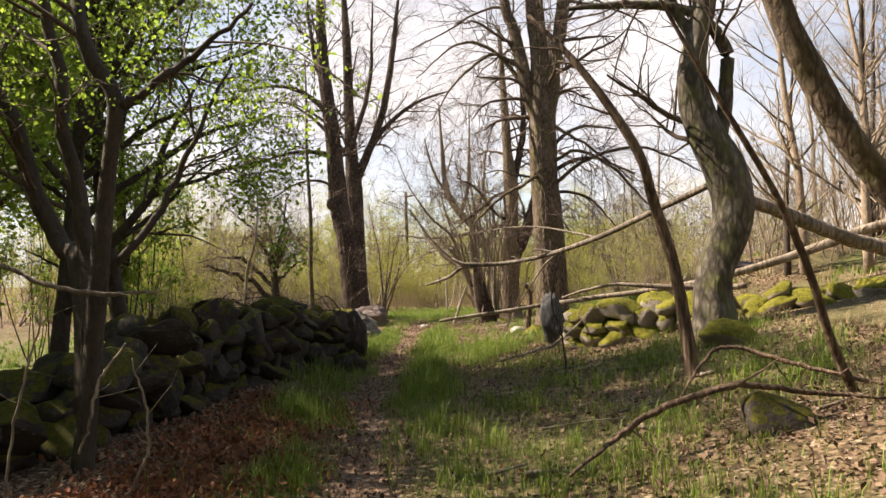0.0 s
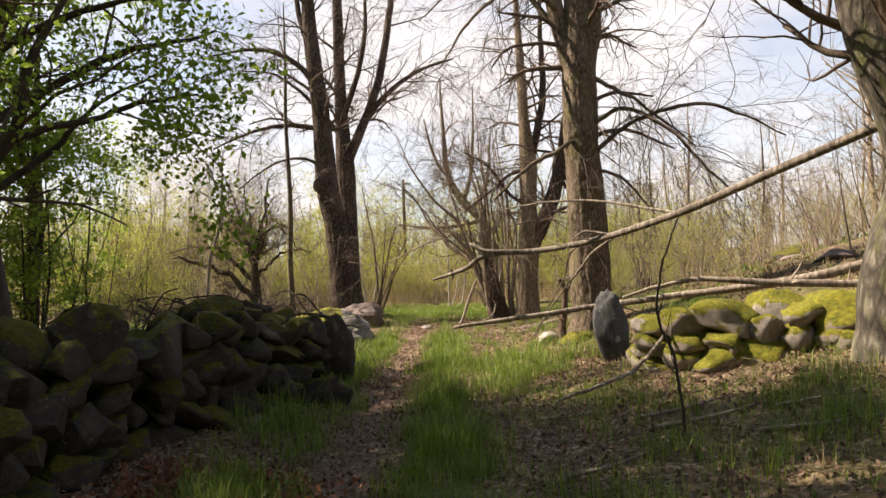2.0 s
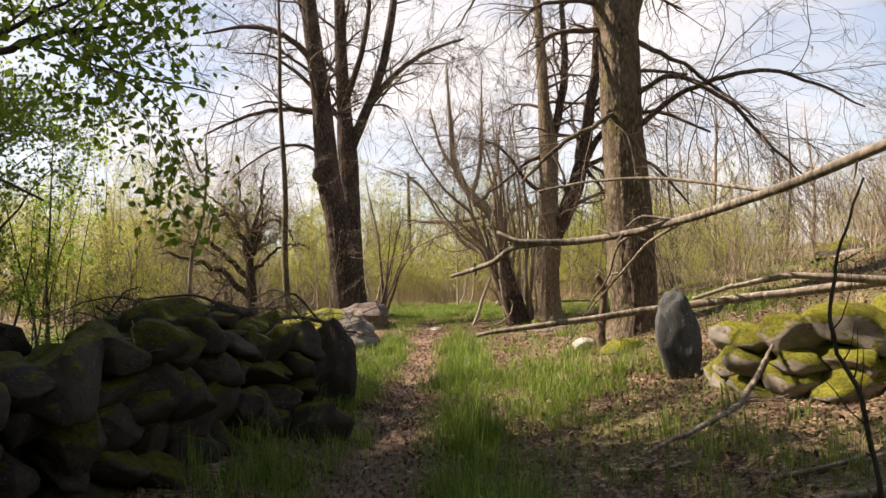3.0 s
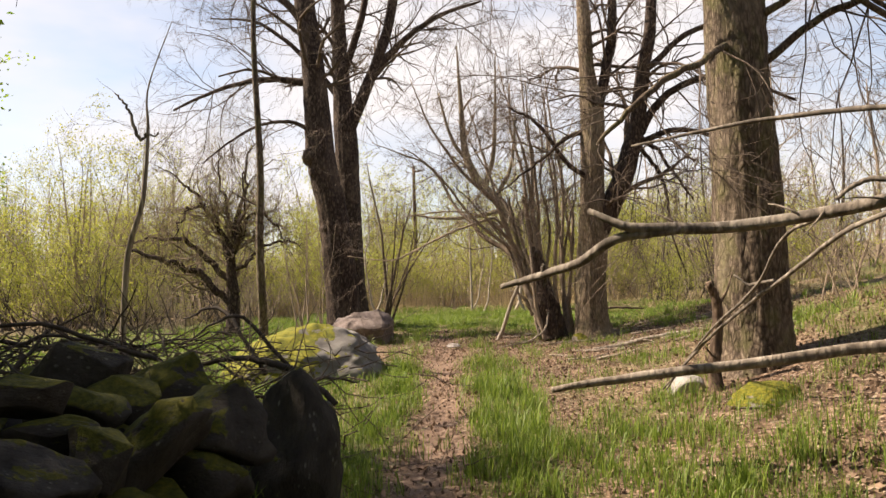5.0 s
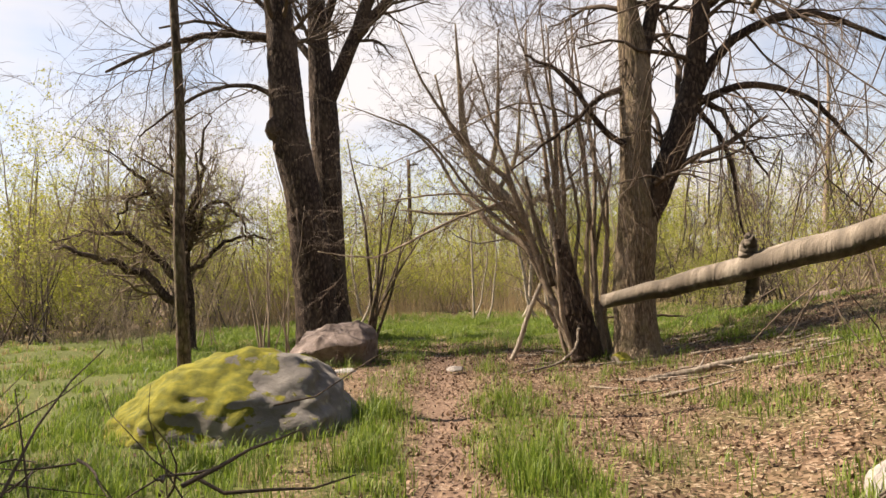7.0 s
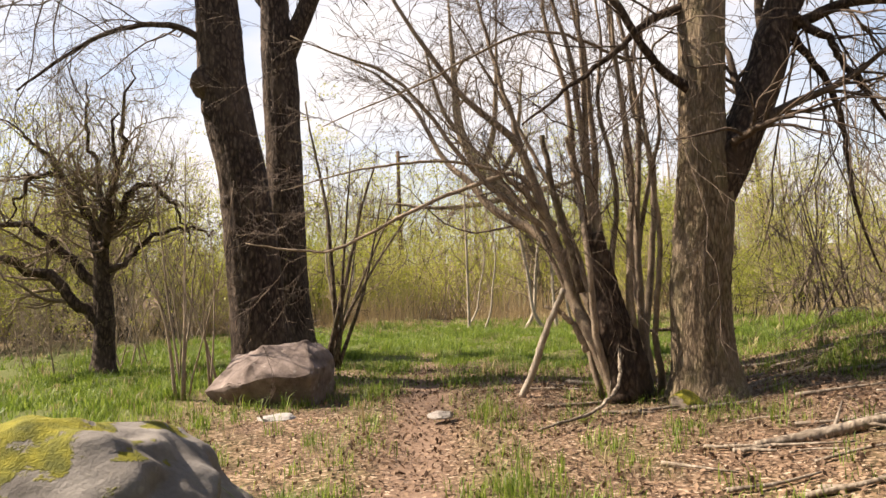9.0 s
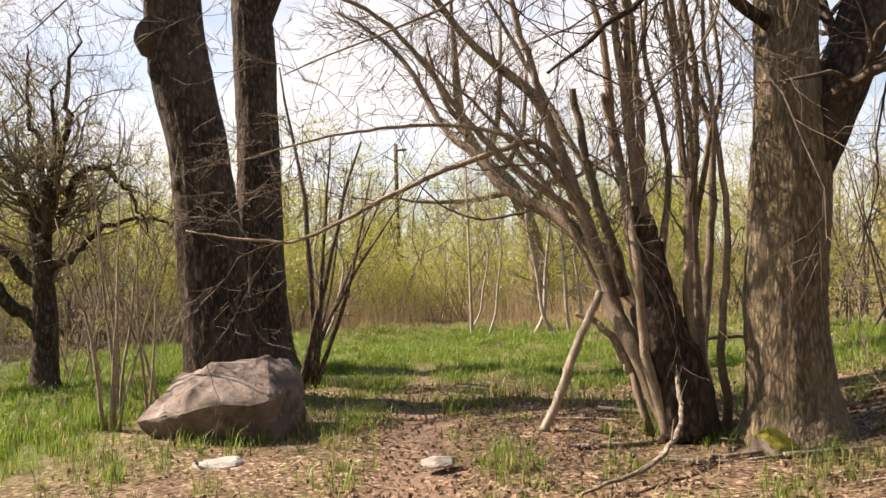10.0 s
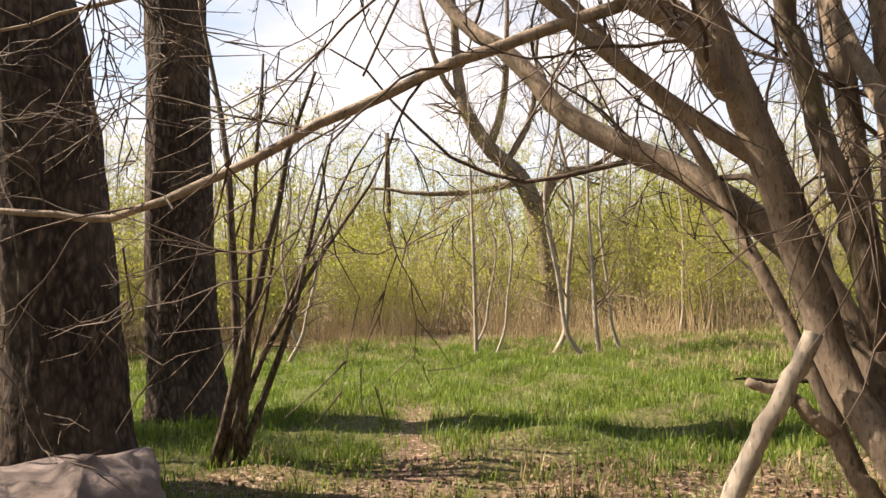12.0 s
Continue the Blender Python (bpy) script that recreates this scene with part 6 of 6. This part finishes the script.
p, r = shoots(rng_p, st, unit(rng_p.normal(size=(n, 3)) * np.array([1, 1, 0.5]) + np.array([0, 0, 0.2])), rng_p.uniform(0.2, 0.8, n), rng_p.uniform(0.003, 0.008, n), 4, 0.2, 0.02)
tubes(g, p, r, 4)
part("twig_spray", g, TWIG_DARK, brush, kind="stuff")
stick("fallen_branch", [(-2.9, 15.1, 1.0, 0.014), (-2.4, 15.0, 1.03, 0.022), (-2.05, 14.9, 0.97, 0.026), (-1.72, 14.8, 0.72, 0.02)], BARK_SHRUB, "dark curved branch poking from the brush pile", seed=20)

# ---- fallen sticks, litter and grass ----
rng_g = np.random.default_rng(403)
for i in range(80):
    if i < 60:
        x, y = rng_g.uniform(0.8, 5.5), rng_g.uniform(22, 27.5)
    else:
        x, y = rng_g.uniform(0.2, 3.5), rng_g.uniform(3, 12)
    a, l = rng_g.uniform(-0.5, 0.5), rng_g.uniform(0.3, 1.1)
    c = []
    for u in (-0.5, 0, 0.5):
        qx, qy = x + math.cos(a) * l * u, y + math.sin(a) * l * u + rng_g.normal(0, 0.05)
        c.append((qx, qy, gz(qx, qy) + 0.03, 0.014 * (1.2 - u)))
    g = Geo()
    q, s = spline(c, 8)
    tubes(g, q[None], s[None] * rng_g.uniform(0.5, 1.3), 6, 0.08, rng_g)
    single("fallen_stick", g, DEADWOOD, tuple(q[0]), "short pale dead stick on the leaf litter", "stick", "sticks on the litter")

g = Geo()
n = 1500
x = np.concatenate([rng_g.uniform(0.3, 7, 900), rng_g.uniform(-2.2, 4.5, 600)])
y = np.concatenate([rng_g.uniform(15.5, 28, 900), rng_g.uniform(2.5, 14, 600)])
st = np.stack([x, y, ground_z(x, y) + 0.02], 1)
way = unit(np.stack([rng_g.normal(size=n), rng_g.normal(size=n), rng_g.normal(0.05, 0.12, n)], 1))
p, r = shoots(rng_g, st, way, rng_g.uniform(0.1, 0.5, n), rng_g.uniform(0.002, 0.006, n), 3, 0.15, 0)
tubes(g, p, r, 4)
single("twig_litter", g, TWIG_BROWN, (0, 0, 0), "scattered fine dead twigs on the ground", "twigs", kind="stuff")

# dry leaves
n = 150000
x = np.concatenate([rng_g.uniform(-3.5, 5, n // 2), rng_g.uniform(-4, 7.5, n - n // 2)])
y = np.concatenate([rng_g.uniform(2.2, 15, n // 2), rng_g.uniform(14, 30, n - n // 2)])
dens = (1 - 0.85 * sward_at(x, y)) * (0.35 + 0.65 * patchy(2.3 * x, 2.1 * y)) * np.where(x < -1.7, np.where(y > 15, 0.35, 0.8), 1)
ok = rng_g.uniform(size=n) < dens
x, y = x[ok], y[ok]
g = Geo()
leaves(rng_g, g, np.stack([x, y, ground_z(x, y) + rng_g.uniform(0.004, 0.03, len(x))], 1), 0.05, 2.2)
single("leaf_litter", g, LEAF_DRY, (0, 0, 0), "fallen dry brown leaves covering the ground", "dry leaves", kind="stuff")

# rusty bracken on the left of the path
g = Geo()
n = 9000
x, y = rng_g.normal(-1.95, 0.4, n), rng_g.uniform(3.6, 9.5, n)
leaves(rng_g, g, np.stack([x, y, ground_z(x, y) + np.abs(rng_g.normal(0.02, 0.035, n))], 1), 0.055, 0.6)
single("dead_bracken", g, LEAF_RUST, (0, 0, 0), "rust-brown dead bracken fronds beside the path", "bracken", kind="stuff")


def grass(name, material, label, n, xr, yr, height, width, power=1.0, fn=None, per=16, spread=0.075):
    """Tufts of blades, scattered where fn says that grass grows."""
    m = n // per
    x, y = rng_g.uniform(*xr, m), rng_g.uniform(*yr, m)
    d = (fn or sward_at)(x, y) ** power
    clump = 0.12 + 0.88 * (0.5 + 0.5 * wob(4.3 * x, 4.1 * y, 3)) ** 1.6
    ok = rng_g.uniform(size=m) < d * clump
    x, y, c = x[ok], y[ok], clump[ok]
    tall = height * rng_g.uniform(0.45, 1.35, len(x)) * (0.55 + 0.6 * c)
    size = rng_g.uniform(0.5, 1.6, len(x))
    k = np.repeat(np.arange(len(x)), per)
    off = rng_g.normal(0, spread, (len(k), 2)) * size[k][:, None]
    bx, by = x[k] + off[:, 0], y[k] + off[:, 1]
    far = np.exp(-((off ** 2).sum(1)) / (2 * (spread * size[k] * 1.4) ** 2))
    h = tall[k] * rng_g.uniform(0.35, 1.1, len(k)) * (0.4 + 0.6 * far)
    geo = Geo()
    blades(rng_g, geo, np.stack([bx, by, ground_z(bx, by) - 0.01], 1), h, width * rng_g.uniform(0.6, 1.3, len(k)), 0.75)
    single(name, geo, material, (0, 0, 0), label, "grass", kind="stuff")


grass("grass", GRASS, "fresh green grass along the path", 330000, (-3.2, 4.5), (2.5, 16), 0.32, 0.0032)
grass("grass", GRASS, "fresh green grass beside the path and in the field", 380000, (-6, 5), (15, 29), 0.30, 0.0042)
grass("grass", GRASS, "long green meadow grass", 400000, (-10, 8), (27.5, 43), 0.25, 0.005, 0.8, None, 20, 0.12)
grass("field_grass", GRASS, "green grass in the open field", 60000, (-17, -5), (16, 36), 0.25, 0.009)
grass("dry_grass", GRASS_DRY, "pale dry grass among the green", 150000, (-6, 6), (3, 29), 0.24, 0.003, 1.0, lambda x, y: 0.4 * sward_at(x, y) + 0.14 * patchy(x, y) * (np.abs(x - path_x(y)) > 0.35))
grass("dry_grass", GRASS_DRY, "pale dry tufts in the meadow", 120000, (-12, 12), (25.5, 44), 0.36, 0.006, 1.0, lambda x, y: ((0.4 + 0.5 * (1 - smooth_step((y - 30) / 2))) * patchy(0.9 * x + 7, 0.8 * y) ** 2 + smooth_step((y - 36) / 4)) * patchy(x, y) * (np.abs(x - path_x(y)) > 0.5))
grass("field_grass", GRASS_DRY, "pale dry grass in the open field", 40000, (-20, -5), (17, 38), 0.3, 0.009, 1.0, lambda x, y: 0.6 * patchy(0.5 * x, 0.5 * y))
grass("hillside_grass", GRASS_DRY, "dry grass on the wooded hillside", 90000, (4.5, 22), (9, 44), 0.3, 0.009, 1.0, lambda x, y: 0.7 * patchy(0.7 * x, 0.7 * y))
grass("hillside_grass", GRASS, "green grass on the wooded hillside", 90000, (4.5, 18), (9, 40), 0.25, 0.008, 1.0, lambda x, y: patchy(0.6 * x + 4, 0.6 * y) ** 2)


grass("grass", GRASS, "soft short meadow grass", 420000, (-9, 8), (27.8, 41), 0.15, 0.0048, 0.6, lambda x, y: sward_at(x, y) * (y > 27), 26, 0.17)


def verge(x, y):
    """Lush clumps on both edges of the path."""
    off = np.abs(x - path_x(y))
    return np.exp(-((off - 0.8) / 0.33) ** 2) * smooth_step((y - 6) / 3) * (1 - 0.9 * smooth_step((y - 21) / 2.5)) * (0.5 + 0.5 * wob(1.9 * x, 1.5 * y, 5)) ** 1.3


grass("tall_grass", GRASS, "lush tall green grass clumps beside the path", 240000, (-2.6, 0.8), (5.5, 27), 0.46, 0.0036, 1.0, verge, 34, 0.1)
grass("dry_grass", GRASS_DRY, "pale dry grass at the meadow edge", 110000, (1.5, 13), (33, 45), 0.34, 0.006, 1.0, lambda x, y: smooth_step((x - 2.2) / 1.5) * smooth_step((y - 33.5 - 0.6 * wob(x, y)) / 2.5) * patchy(1.1 * x, 0.9 * y))


def hollow(x, y):
    """Lush grass in the shade beyond the gate stones."""
    return np.exp(-((x - 1.0) / 1.0) ** 2 - ((y - 15.6) / 1.5) ** 2) * (0.4 + 0.6 * patchy(2.1 * x, 1.9 * y)) * (np.abs(x - path_x(y)) > 0.4)


grass("tall_grass", GRASS, "lush green grass below the fallen trunk", 90000, (-0.6, 3.4), (12.8, 18.2), 0.36, 0.0036, 1.0, hollow, 30, 0.1)
